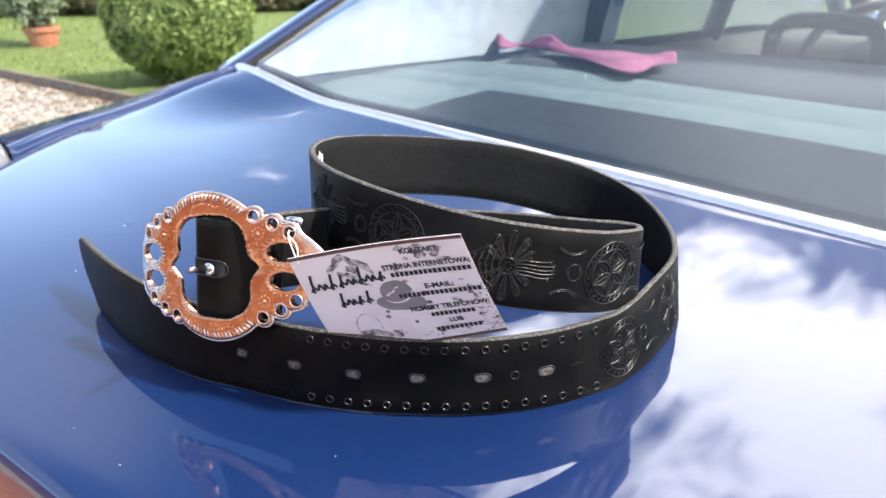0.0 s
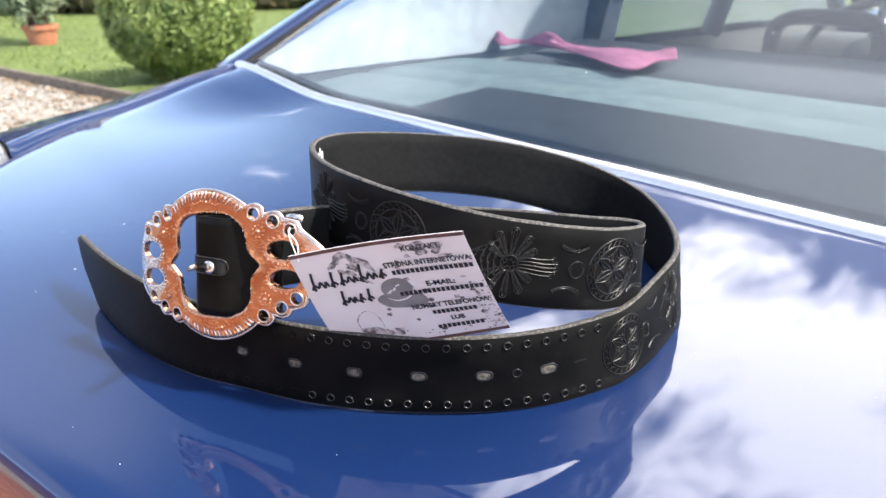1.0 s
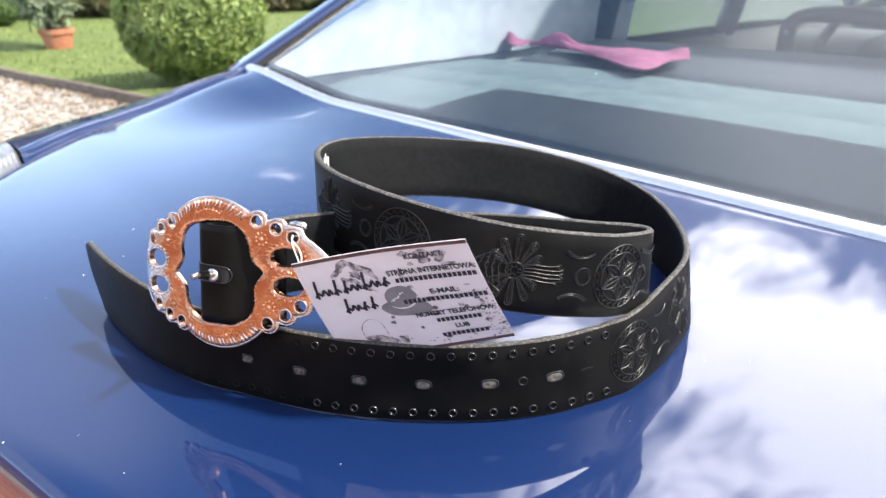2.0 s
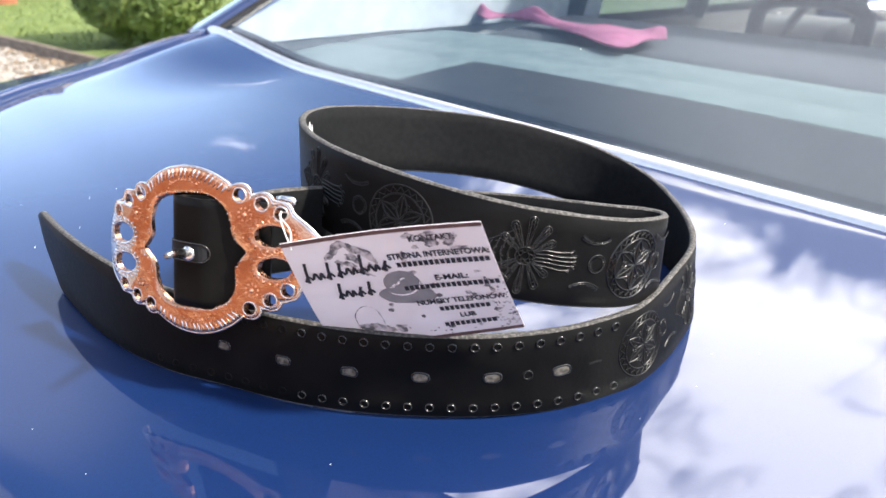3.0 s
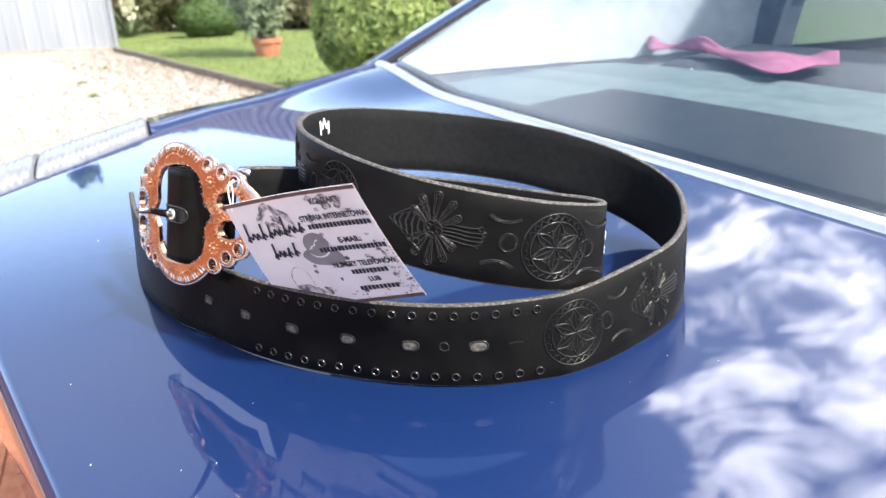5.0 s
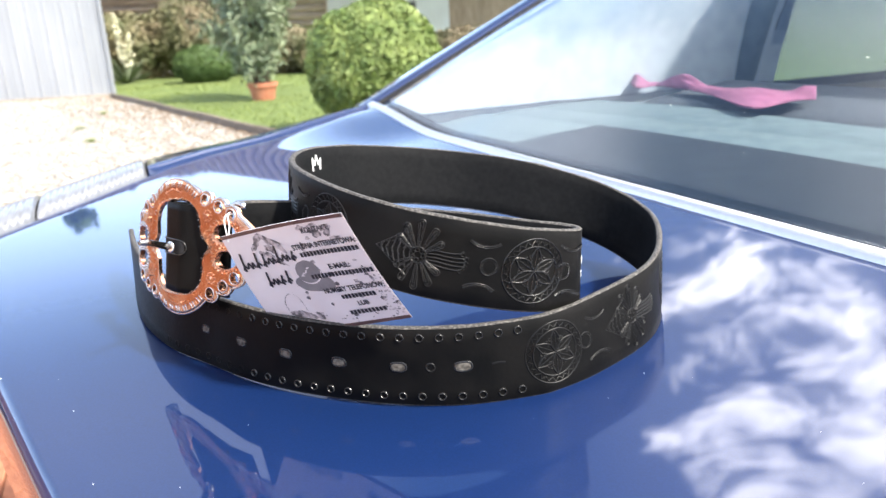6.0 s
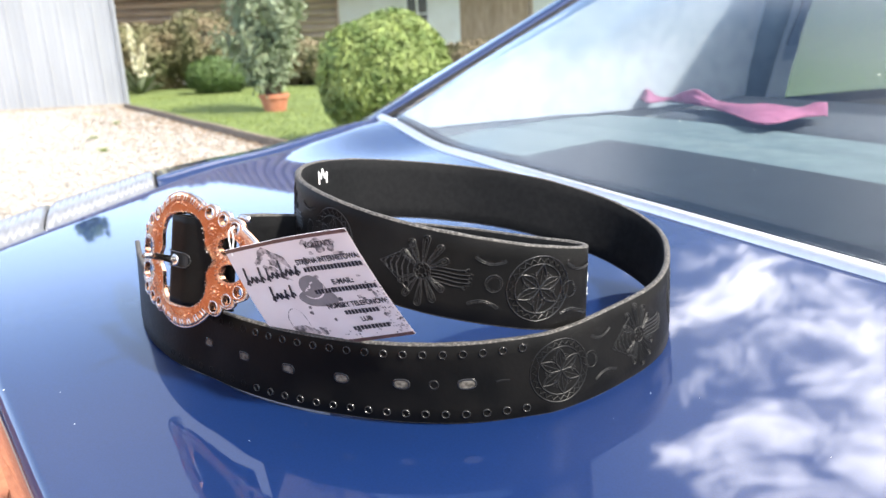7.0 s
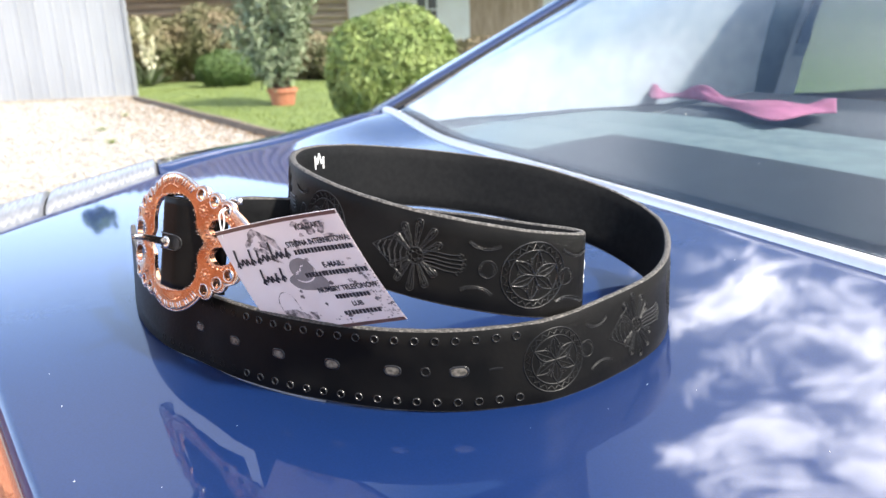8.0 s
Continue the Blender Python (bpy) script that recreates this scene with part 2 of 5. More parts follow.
def thing(name, label, category, group="", kind="", at=(0, 0, 0)):
    ob = new(name)
    ob.location = at
    ob.empty_display_size = 0.05
    return tagged(ob, label, category, group, kind)


def link(name, me, mat, parent=None, label="", smooth=False, extra=()):
    if mat:
        me.materials.append(mat)
    for e in extra:
        me.materials.append(e)
    if smooth:
        me.polygons.foreach_set("use_smooth", [True] * len(me.polygons))
    ob = new(name, me)
    if parent:
        ob.parent = parent
        ob.matrix_parent_inverse = Matrix.Translation(-parent.location) if parent.parent is None else Matrix.Identity(4)
    if label:
        ob["label"] = label
    return ob


def part(name, bm, mat, parent=None, label="", smooth=False, extra=()):
    me = bpy.data.meshes.new(name)
    bm.to_mesh(me)
    bm.free()
    return link(name, me, mat, parent, label, smooth, extra)


def soup(name, verts, faces, mat, parent=None, label="", smooth=False):
    me = bpy.data.meshes.new(name)
    me.from_pydata([tuple(v) for v in verts], [], [tuple(f) for f in faces])
    me.update()
    return link(name, me, mat, parent, label, smooth)


def add_box(bm, m, size, bevel=0.0):
    r = bmesh.ops.create_cube(bm, size=1.0, matrix=m @ Matrix.Diagonal((*size, 1)))
    if bevel:
        es = list({e for v in r["verts"] for e in v.link_edges})
        bmesh.ops.bevel(bm, geom=es, offset=bevel, segments=2, affect="EDGES", profile=0.6)


def box(m, size, bevel=0.0):
    bm = bmesh.new()
    add_box(bm, m, size, bevel)
    return bm


def grid_mesh(rows, close_u=False, close_v=False):
    """A quad mesh over rows of points."""
    bm = bmesh.new()
    vs = [[bm.verts.new(p) for p in r] for r in rows]
    nu, nv = len(vs), len(vs[0])
    for i in range(nu - (0 if close_u else 1)):
        for j in range(nv - (0 if close_v else 1)):
            bm.faces.new((vs[i][j], vs[(i + 1) % nu][j], vs[(i + 1) % nu][(j + 1) % nv], vs[i][(j + 1) % nv]))
    return bm


def tube(bm, pts, radius, sides=6, cap=True, closed=False):
    """A round bar along points; radius may be a list."""
    pts = [Vector(p) for p in pts]
    n = len(pts)
    rad = radius if isinstance(radius, (list, tuple)) else [radius] * n
    rings = []
    prev = None
    for i, p in enumerate(pts):
        a, b = pts[(i - 1) % n if closed else max(i - 1, 0)], pts[(i + 1) % n if closed else min(i + 1, n - 1)]
        t = (b - a).normalized()
        ref = prev if prev is not None else (Vector((0, 0, 1)) if abs(t.z) < 0.9 else Vector((1, 0, 0)))
        s = t.cross(ref).normalized()
        q = s.cross(t).normalized()
        prev = q
        rings.append([bm.verts.new(p + (s * math.cos(k * math.tau / sides) + q * math.sin(k * math.tau / sides)) * rad[i]) for k in range(sides)])
    for i in range(n - (0 if closed else 1)):
        r0, r1 = rings[i], rings[(i + 1) % n]
        for k in range(sides):
            bm.faces.new((r0[k], r0[(k + 1) % sides], r1[(k + 1) % sides], r1[k]))
    if cap and not closed:
        bm.faces.new(rings[0][::-1])
        bm.faces.new(rings[-1])


def spline(ctrl, n):
    """Catmull-Rom through control rows, evenly spaced along its length."""
    c = np.array(ctrl, float)
    c = np.vstack([2 * c[0] - c[1], c, 2 * c[-1] - c[-2]])
    dense = []
    for i in range(1, len(c) - 2):
        for t in np.linspace(0, 1, 24, endpoint=False):
            p0, p1, p2, p3 = c[i - 1], c[i], c[i + 1], c[i + 2]
            dense.append(0.5 * (2 * p1 + (p2 - p0) * t + (2 * p0 - 5 * p1 + 4 * p2 - p3) * t * t + (3 * p1 - p0 - 3 * p2 + p3) * t ** 3))
    dense.append(c[-2])
    dense = np.array(dense)
    d = np.r_[0, np.cumsum(np.linalg.norm(np.diff(dense[:, :3], axis=0), axis=1))]
    s = np.linspace(0, d[-1], n)
    return np.stack([np.interp(s, d, dense[:, k]) for k in range(dense.shape[1])], 1), s


# ---------------------------------------------------------------- ground
ground = soup("ground", [(-900, -900, 0), (900, -900, 0), (900, 900, 0), (-900, 900, 0)], [(0, 1, 2, 3)], GRAVEL)
tagged(ground, "pale crushed stone yard running to the horizon", "ground", kind="structure")

KERB_A, KERB_B = Vector((-0.5, 4.27, 0)), Vector((-11.5, 13.10, 0))
kd = (KERB_B - KERB_A).normalized()
kn = Vector((kd.y, -kd.x, 0))          # towards the lawn
if kn.y < 0:
    kn = -kn


def lawn_edge(p, far):
    return p + kn * far


def build_lawn():
    rows = []
    a = KERB_A - kd * 0.2
    b = KERB_B + kd * 10
    for i in range(31):
        p = a.lerp(b, i / 30)
        rows.append([lawn_edge(p, 0.05 + f) + Vector((0, 0, 0.035 + 0.02 * noise.noise((p.x * 0.7 + f, p.y * 0.7, f)))) for f in (0, 0.4, 1, 2, 4, 7, 11, 16, 40)])
    lawn = part("lawn", grid_mesh(rows), LAWN, smooth=True)
    tagged(lawn, "short bright green lawn behind a board kerb", "lawn", kind="structure")
    # blades on the part that is seen
    rng = np.random.default_rng(3)
    vs, fs = [], []
    for _ in range(26000):
        u, f = rng.uniform(1.5, 18), rng.uniform(0.08, 1.0) ** 1.3 * 9.0
        p = KERB_A + kd * u + kn * f
        ang, h, wd = rng.uniform(0, 6.28), rng.uniform(0.02, 0.05), rng.uniform(0.006, 0.014)
        dx, dy = math.cos(ang) * wd, math.sin(ang) * wd
        lx, ly = rng.normal(0, 0.025, 2)
        k = len(vs)
        vs += [(p.x - dx, p.y - dy, 0.03), (p.x + dx, p.y + dy, 0.03), (p.x + lx, p.y + ly, 0.03 + h)]
        fs.append((k, k + 1, k + 2))
    g = soup("grass", vs, fs, BLADE)
    tagged(g, "fine green grass blades of the lawn", "grass", kind="stuff")


build_lawn()


def build_kerb():
    kerb = thing("kerb", "low weathered board kerb between gravel and lawn", "kerb", kind="structure")
    L = (KERB_B - KERB_A).length
    n = int(L / 1.25)
    rot = math.degrees(math.atan2(kd.y, kd.x))
    for i in range(n):
        p = KERB_A + kd * (L * (i + 0.5) / n)
        part("board", box(pose(p.x, p.y, 0.04 + random.uniform(-0.008, 0.008), 0, random.uniform(-0.6, 0.6), rot), (L / n - 0.012, 0.06, 0.14), 0.006), KERB, kerb)


build_kerb()


def build_gravel():
    rng = np.random.default_rng(5)
    ico = [(0, 0, 1), (1, 0, 0), (0, 1, 0), (-1, 0, 0), (0, -1, 0), (0, 0, -1)]
    fc = [(0, 1, 2), (0, 2, 3), (0, 3, 4), (0, 4, 1), (5, 2, 1), (5, 3, 2), (5, 4, 3), (5, 1, 4)]
    vs, fs = [], []
    for _ in range(16000):
        r, a = rng.uniform(4.2, 19) , rng.uniform(0.42, 0.98)
        x, y = -r * math.sin(a), r * math.cos(a)
        p = Vector((x, y, 0))
        if (p - KERB_A).dot(kn) > -0.06:
            continue
        s = rng.uniform(0.012, 0.045) * (0.7 + r / 30)
        sx, sy, sz = s * rng.uniform(0.7, 1.3), s * rng.uniform(0.7, 1.3), s * rng.uniform(0.45, 0.8)
        c, q = math.cos(a * 37), math.sin(a * 37)
        k = len(vs)
        for vx, vy, vz in ico:
            jx, jy, jz = vx * sx + rng.normal(0, s * 0.15), vy * sy + rng.normal(0, s * 0.15), vz * sz
            vs.append((x + jx * c - jy * q, y + jx * q + jy * c, jz + sz * 0.3))
        fs += [tuple(k + i for i in f) for f in fc]
    g = soup("gravel", vs, fs, STONE)
    tagged(g, "loose pale crushed stones of the yard", "gravel", kind="stuff")


build_gravel()


def build_litter():
    """Brown crumbs and dead leaves along the kerb, and a few weeds in the gravel."""
    rng = np.random.default_rng(9)
    vs, fs = [], []
    for _ in range(2600):
        u, f = rng.uniform(1.0, 14.5), rng.uniform(0, 1) ** 2.2 * 1.3
        p = KERB_A + kd * u - kn * (0.05 + f)
        s = rng.uniform(0.008, 0.03)
        k = len(vs)
        a = rng.uniform(0, 6.28)
        for q in range(4):
            vs.append((p.x + math.cos(a + q * 1.57) * s * rng.uniform(0.6, 1.3), p.y + math.sin(a + q * 1.57) * s * rng.uniform(0.6, 1.3), 0.012 + rng.uniform(0, 0.016)))
        vs.append((p.x, p.y, 0.02 + s * 0.6))
        fs += [(k + q, k + (q + 1) % 4, k + 4) for q in range(4)]
    g = soup("soil_crumbs", vs, fs, SOIL)
    tagged(g, "brown soil crumbs and litter along the kerb", "litter", kind="stuff")
    for x, y in ((-8.9, 9.9), (-10.6, 11.3), (-7.6, 8.0), (-6.4, 6.9)):
        v2, f2 = [], []
        for _ in range(70):
            a, l, h = rng.uniform(0, 6.28), rng.uniform(0.03, 0.16), rng.uniform(0.02, 0.09)
            k = len(v2)
            v2 += [(x - math.sin(a) * 0.008, y + math.cos(a) * 0.008, 0.0), (x + math.sin(a) * 0.008, y - math.cos(a) * 0.008, 0.0), (x + math.cos(a) * l, y + math.sin(a) * l, h)]
            f2.append((k, k + 1, k + 2))
        w = soup("weed", v2, f2, BLADE)
        tagged(w, "small green weed tuft growing in the gravel", "weed", "weeds in the gravel")


build_litter()

# ---------------------------------------------------------------- foliage helpers


def leaf_cloud(rng, centres, normals, size, droop=0.0, aspect=1.6):
    """Small folded leaf quads at the given places, turned roughly outwards."""
    n = len(centres)
    d = normals + rng.normal(0, 0.55, (n, 3))
    d /= np.linalg.norm(d, axis=1)[:, None]
    r = rng.normal(0, 1, (n, 3))
    s = np.cross(d, r)
    s /= np.linalg.norm(s, axis=1)[:, None]
    t = np.cross(s, d)
    t[:, 2] += droop
    sz = size * rng.uniform(0.6, 1.4, (n, 1))
    a = centres - t * sz * aspect
    b = centres + s * sz * 0.5 + d * sz * 0.2
    c = centres + t * sz * aspect
    e = centres - s * sz * 0.5 + d * sz * 0.2
    vs = np.stack([a, b, c, e], 1).reshape(-1, 3)
    fs = [(4 * i, 4 * i + 1, 4 * i + 2, 4 * i + 3) for i in range(n)]
    return vs, fs


def clump_points(rng, n, radii, lump=0.12, lumps=60, depth=0.25, flat_bottom=0.0):
    """Points and outward normals on a lumpy, gappy shell."""
    dirs = rng.normal(0, 1, (n, 3))
    dirs /= np.linalg.norm(dirs, axis=1)[:, None]
    ld = rng.normal(0, 1, (lumps, 3))
    ld /= np.linalg.norm(ld, axis=1)[:, None]
    la = rng.uniform(0.3, 1.0, lumps)
    near = (dirs @ ld.T)
    k = near.argmax(1)
    bump_ = la[k] * np.clip((near[np.arange(n), k] - 0.86) / 0.14, 0, 1)
    rad = 1 - lump + lump * 1.6 * bump_ - depth * rng.uniform(0, 1, n) ** 2.5
    p = dirs * rad[:, None] * np.array(radii)
    if flat_bottom:
        p[:, 2] = np.maximum(p[:, 2], -flat_bottom * radii[2])
    return p, dirs


def core_mesh(radii, lump=0.08, seed=0, sub=3):
    bm = bmesh.new()
    bmesh.ops.create_icosphere(bm, subdivisions=sub, radius=1.0)
    for v in bm.verts:
        v.co *= 1 + lump * noise.noise(v.co * 3 + Vector((seed, 0, 0)))
        v.co = Vector((v.co.x * radii[0], v.co.y * radii[1], v.co.z * radii[2]))
    return bm


def shrub(name, at, radii, mat, label, leaves, size, seed, lift=0.9, category="shrub", group=""):
    rng = np.random.default_rng(seed)
    ob = thing(name, label, category, group, at=at)
    c = Vector(at) + Vector((0, 0, radii[2] * lift))
    bm = bmesh.new()
    for k in range(7):
        a = k * 0.9
        tip = c + Vector((math.cos(a) * radii[0] * 0.5, math.sin(a) * radii[1] * 0.5, radii[2] * 0.2))
        tube(bm, [Vector(at) + Vector((math.cos(a) * 0.05, math.sin(a) * 0.05, -0.02)), Vector(at).lerp(tip, 0.5), tip], [0.035, 0.025, 0.01], 5)
    part("trunk", bm, BARK, ob)
    core = core_mesh([r * 0.80 for r in radii], 0.1, seed)
    bmesh.ops.translate(core, verts=core.verts, vec=c)
    p, d = clump_points(rng, leaves, radii)
    vs, fs = leaf_cloud(rng, p + np.array(c), d, size)
    base = len(vs)
    core.verts.ensure_lookup_table()
    cv = [tuple(v.co) for v in core.verts]
    cf = [tuple(base + v.index for v in f.verts) for f in core.faces]
    core.free()
    soup("crown", list(vs) + cv, fs + cf, mat, ob)
    return ob


shrub("round_shrub", (-3.06, 7.67, 0.03), (0.73, 0.73, 0.76), LEAF_BALL, "large clipped globe of bright green thuja on the lawn", 22000, 0.025, 11, lift=0.92)
shrub("low_shrub", (-11.95, 17.2, 0.03), (0.82, 0.82, 0.56), LEAF_DARK, "low clipped dark green box dome on the lawn", 7000, 0.034, 12, lift=0.78)

# looser shrubs of the bed along the house
for i, (x, y, rx, rz) in enumerate([(-16.4, 19.6, 1.4, 1.15), (-14.9, 20.6, 1.5, 1.3), (-13.2, 20.4, 1.4, 0.9), (-11.2, 20.6, 1.3, 0.75), (-9.6, 20.2, 1.2, 0.7), (-18.6, 19.0, 1.5, 1.3), (-7.6, 20.4, 1.3, 0.6), (-5.6, 20.8, 1.3, 0.6), (-2.6, 20.4, 1.5, 0.9), (0.6, 19.2, 1.6, 1.1)]):
    shrub("bed_shrub", (x, y, 0.02), (rx, rx * 0.9, rz), LEAF_HEDGE, "loose mixed shrub with yellowing green leaves in a bed", 2600, 0.085, 30 + i, lift=0.85, group="shrubs in the bed")


def potted_plant(at):
    rng = np.random.default_rng(21)
    ob = thing("potted_shrub", "tall leafy shrub in a terracotta pot standing on the lawn", "potted plant", at=at)
    x, y, z = at
    prof = [(0.0, 0.0), (0.19, 0.0), (0.245, 0.24), (0.27, 0.24), (0.27, 0.31), (0.23, 0.31), (0.22, 0.27), (0.0, 0.27)]
    rows = [[(x + r * math.cos(a * math.tau / 24), y + r * math.sin(a * math.tau / 24), z + h) for a in range(24)] for r, h in prof]
    part("pot", grid_mesh(rows, close_v=True), TERRACOTTA, ob, smooth=False)
    bm = bmesh.new()
    pts, nrm = [], []
    for k in range(34):
        a = k * 2.4
        spread = rng.uniform(0.15, 1.0)
        top = Vector((x + math.cos(a) * spread, y + math.sin(a) * spread, z + rng.uniform(1.2, 3.0)))
        foot = Vector((x + math.cos(a) * 0.1, y + math.sin(a) * 0.1, z + 0.25))
        mid = foot.lerp(top, 0.5) + Vector((-math.cos(a) * 0.12, -math.sin(a) * 0.12, 0.1))
        tube(bm, [foot, mid, top], [0.018, 0.012, 0.005], 5)
        for t in rng.uniform(0.14, 1.0, 230):
            q = foot * (1 - t) ** 2 + mid * 2 * t * (1 - t) + top * t * t
            pts.append((q.x + rng.normal(0, 0.1), q.y + rng.normal(0, 0.1), q.z + rng.normal(0, 0.07)))
            nrm.append((math.cos(a + rng.normal(0, 1)), math.sin(a + rng.normal(0, 1)), 0.5))
    part("stem", bm, BARK, ob)
    vs, fs = leaf_cloud(rng, np.array(pts), np.array(nrm), 0.042, aspect=1.9)
    soup("crown", vs, fs, LEAF_POT, ob)


potted_plant((-6.87, 11.60, 0.03))


def flowering_yucca(at):
    rng = np.random.default_rng(22)
    ob = thing("yucca", "flowering yucca with cream bell spikes beside the barn", "yucca", at=at)
    x, y, z = at
    vs, fs = [], []
    for k in range(60):
        a, l, up = rng.uniform(0, 6.28), rng.uniform(0.5, 0.85), rng.uniform(0.25, 1.2)
        tip = (x + math.cos(a) * l, y + math.sin(a) * l, z + up * l)
        dx, dy = -math.sin(a) * 0.03, math.cos(a) * 0.03
        i = len(vs)
        vs += [(x - dx, y - dy, z), (x + dx, y + dy, z), (x * 0.4 + tip[0] * 0.6 + dx, y * 0.4 + tip[1] * 0.6 + dy, z + up * l * 0.7), tip, (x * 0.4 + tip[0] * 0.6 - dx, y * 0.4 + tip[1] * 0.6 - dy, z + up * l * 0.7)]
        fs.append((i, i + 1, i + 2, i + 3, i + 4))
    soup("leaves", vs, fs, LEAF_POT, ob)
    for sx, h in ((-0.10, 1.95), (0.3, 1.40)):
        bm = bmesh.new()
        tube(bm, [(x, y, z), (x + sx * 0.6, y, z + h * 0.6), (x + sx, y, z + h)], [0.025, 0.02, 0.01], 6)
        part("stalk", bm, LEAF_POT, ob)
        n = 170
        t = rng.uniform(0.35, 1.0, n)
        c = np.stack([x + sx * t + rng.normal(0, 0.10, n) * (1.2 - t), y + rng.normal(0, 0.10, n) * (1.2 - t), z + h * t], 1)
        v2, f2 = leaf_cloud(rng, c, rng.normal(0, 1, (n, 3)), 0.05, aspect=0.9)
        soup("blossom", v2, f2, PETAL, ob, "cream bell flowers")


flowering_yucca((-15.05, 17.80, 0.02))

# ---------------------------------------------------------------- barn of pale sheet metal
BARN_A, BARN_B = Vector((-11.85, 13.56, 0)), Vector((-18.5, 9.82, 0))


def build_barn():
    ob = thing("barn", "barn clad in pale ribbed sheet metal at the yard's edge", "barn", at=tuple(BARN_A))
    d = (BARN_B - BARN_A).normalized()
    nrm = Vector((-d.y, d.x, 0))
    if nrm.dot(-BARN_A) < 0:
        nrm = -nrm
    back = Vector((-0.70, 0.714, 0))       # the end wall runs straight away from the yard
    L, H = (BARN_B - BARN_A).length, 3.0
    n = int(L / 0.34)
    for i in range(n):
        prof = [(0.0, 0.0), (0.03, 0.0), (0.05, 0.022), (0.075, 0.022), (0.095, 0.0), (0.18, 0.0), (0.20, 0.010), (0.22, 0.0), (0.3575, 0.0)]
        rows = [[BARN_A + d * (i * L / n + s) + nrm * (o + 0.002 * (i % 2)) + Vector((0, 0, z)) for z in (0.06, 0.8, 1.6, 2.3, H)] for s, o in prof]
        part("sheet", grid_mesh(rows), SHEET, ob)
    rot = math.degrees(math.atan2(d.y, d.x))
    depth = 8.0
    inner = [BARN_A + back * 0.04, BARN_B + back * 0.04, BARN_B + back * depth, BARN_A + back * depth]
    part("body", grid_mesh([[q + Vector((0, 0, z)) for z in (0.0, H - 0.02)] for q in inner], close_u=True), SHEET, ob)
    base = (BARN_A + BARN_B) / 2 - nrm * 0.05
    part("plinth", box(pose(base.x, base.y, 0.03, 0, 0, rot), (L, 0.18, 0.10), 0.01), CHINK, ob)
    part("corner_trim", box(pose(BARN_A.x + nrm.x * 0.01 - d.x * 0.02, BARN_A.y + nrm.y * 0.01 - d.y * 0.02, H / 2, 0, 0, rot), (0.06, 0.09, H), 0.004), SHEET, ob)
# tiled roof rising from the eave to the ridge, in columns of rounded tiles
    rise, half = 2.75, depth / 2 + 0.25
    n = int((L + 0.8) / 0.30)
    for i in range(n):
        prof = [(0.0, 0.0), (0.06, 0.012), (0.11, 0.055), (0.17, 0.075), (0.23, 0.055), (0.28, 0.012), (0.30, 0.0)]
        rows = []
        for a, o in prof:
            row = []
            for k in range(15):
                t, lift = k / 14, 0.025 * (k % 2)
                q = BARN_A + d * (-0.4 + i * 0.30 + a) + nrm * 0.45 * (1 - t) + back * half * t + Vector((0, 0, H + 0.08 + rise * t + o + lift))
                row.append(q)
            rows.append(row)
        part("tile_column", grid_mesh(rows), TILE, ob)
    rows = [[BARN_A + d * x - back * y + Vector((0, 0, z)) for y, z in ((0.3, H), (-half, H + rise), (-2 * half, H))] for x in (-0.35, L + 0.35)]
    part("roof", grid_mesh(rows), ROOFING, ob)
    for x in (0.0, L):
        bm = bmesh.new()
        bm.faces.new([bm.verts.new(BARN_A + d * x - back * y + Vector((0, 0, z))) for y, z in ((-0.05, H - 0.05), (-half, H + rise - 0.1), (-2 * half + 0.5, H - 0.05))])
        part("gable", bm, SHEET, ob)
    c = BARN_A + d * (L * 0.82) + back * half
    part("chimney", box(pose(c.x, c.y, H + rise + 0.35, 0, 0, rot), (0.5, 0.5, 1.0), 0.02), CHINK, ob, "short square chimney on the ridge")


build_barn()

# ---------------------------------------------------------------- house across the lawn
HO, HEX = Vector((-12.55, 26.08, 0)), Vector((0.93, 0.3676, 0))
HEY = Vector((-0.3676, 0.93, 0))
HROT = math.degrees(math.atan2(HEX.y, HEX.x))


def house_at(x, y, z):
    return HO + HEX * x + HEY * y + Vector((0, 0, z))


def hbox(x0, x1, y0, y1, z0, z1, bevel=0.0):
    c = house_at((x0 + x1) / 2, (y0 + y1) / 2, (z0 + z1) / 2)
    return box(pose(c.x, c.y, c.z, 0, 0, HROT), (x1 - x0, y1 - y0, z1 - z0), bevel)


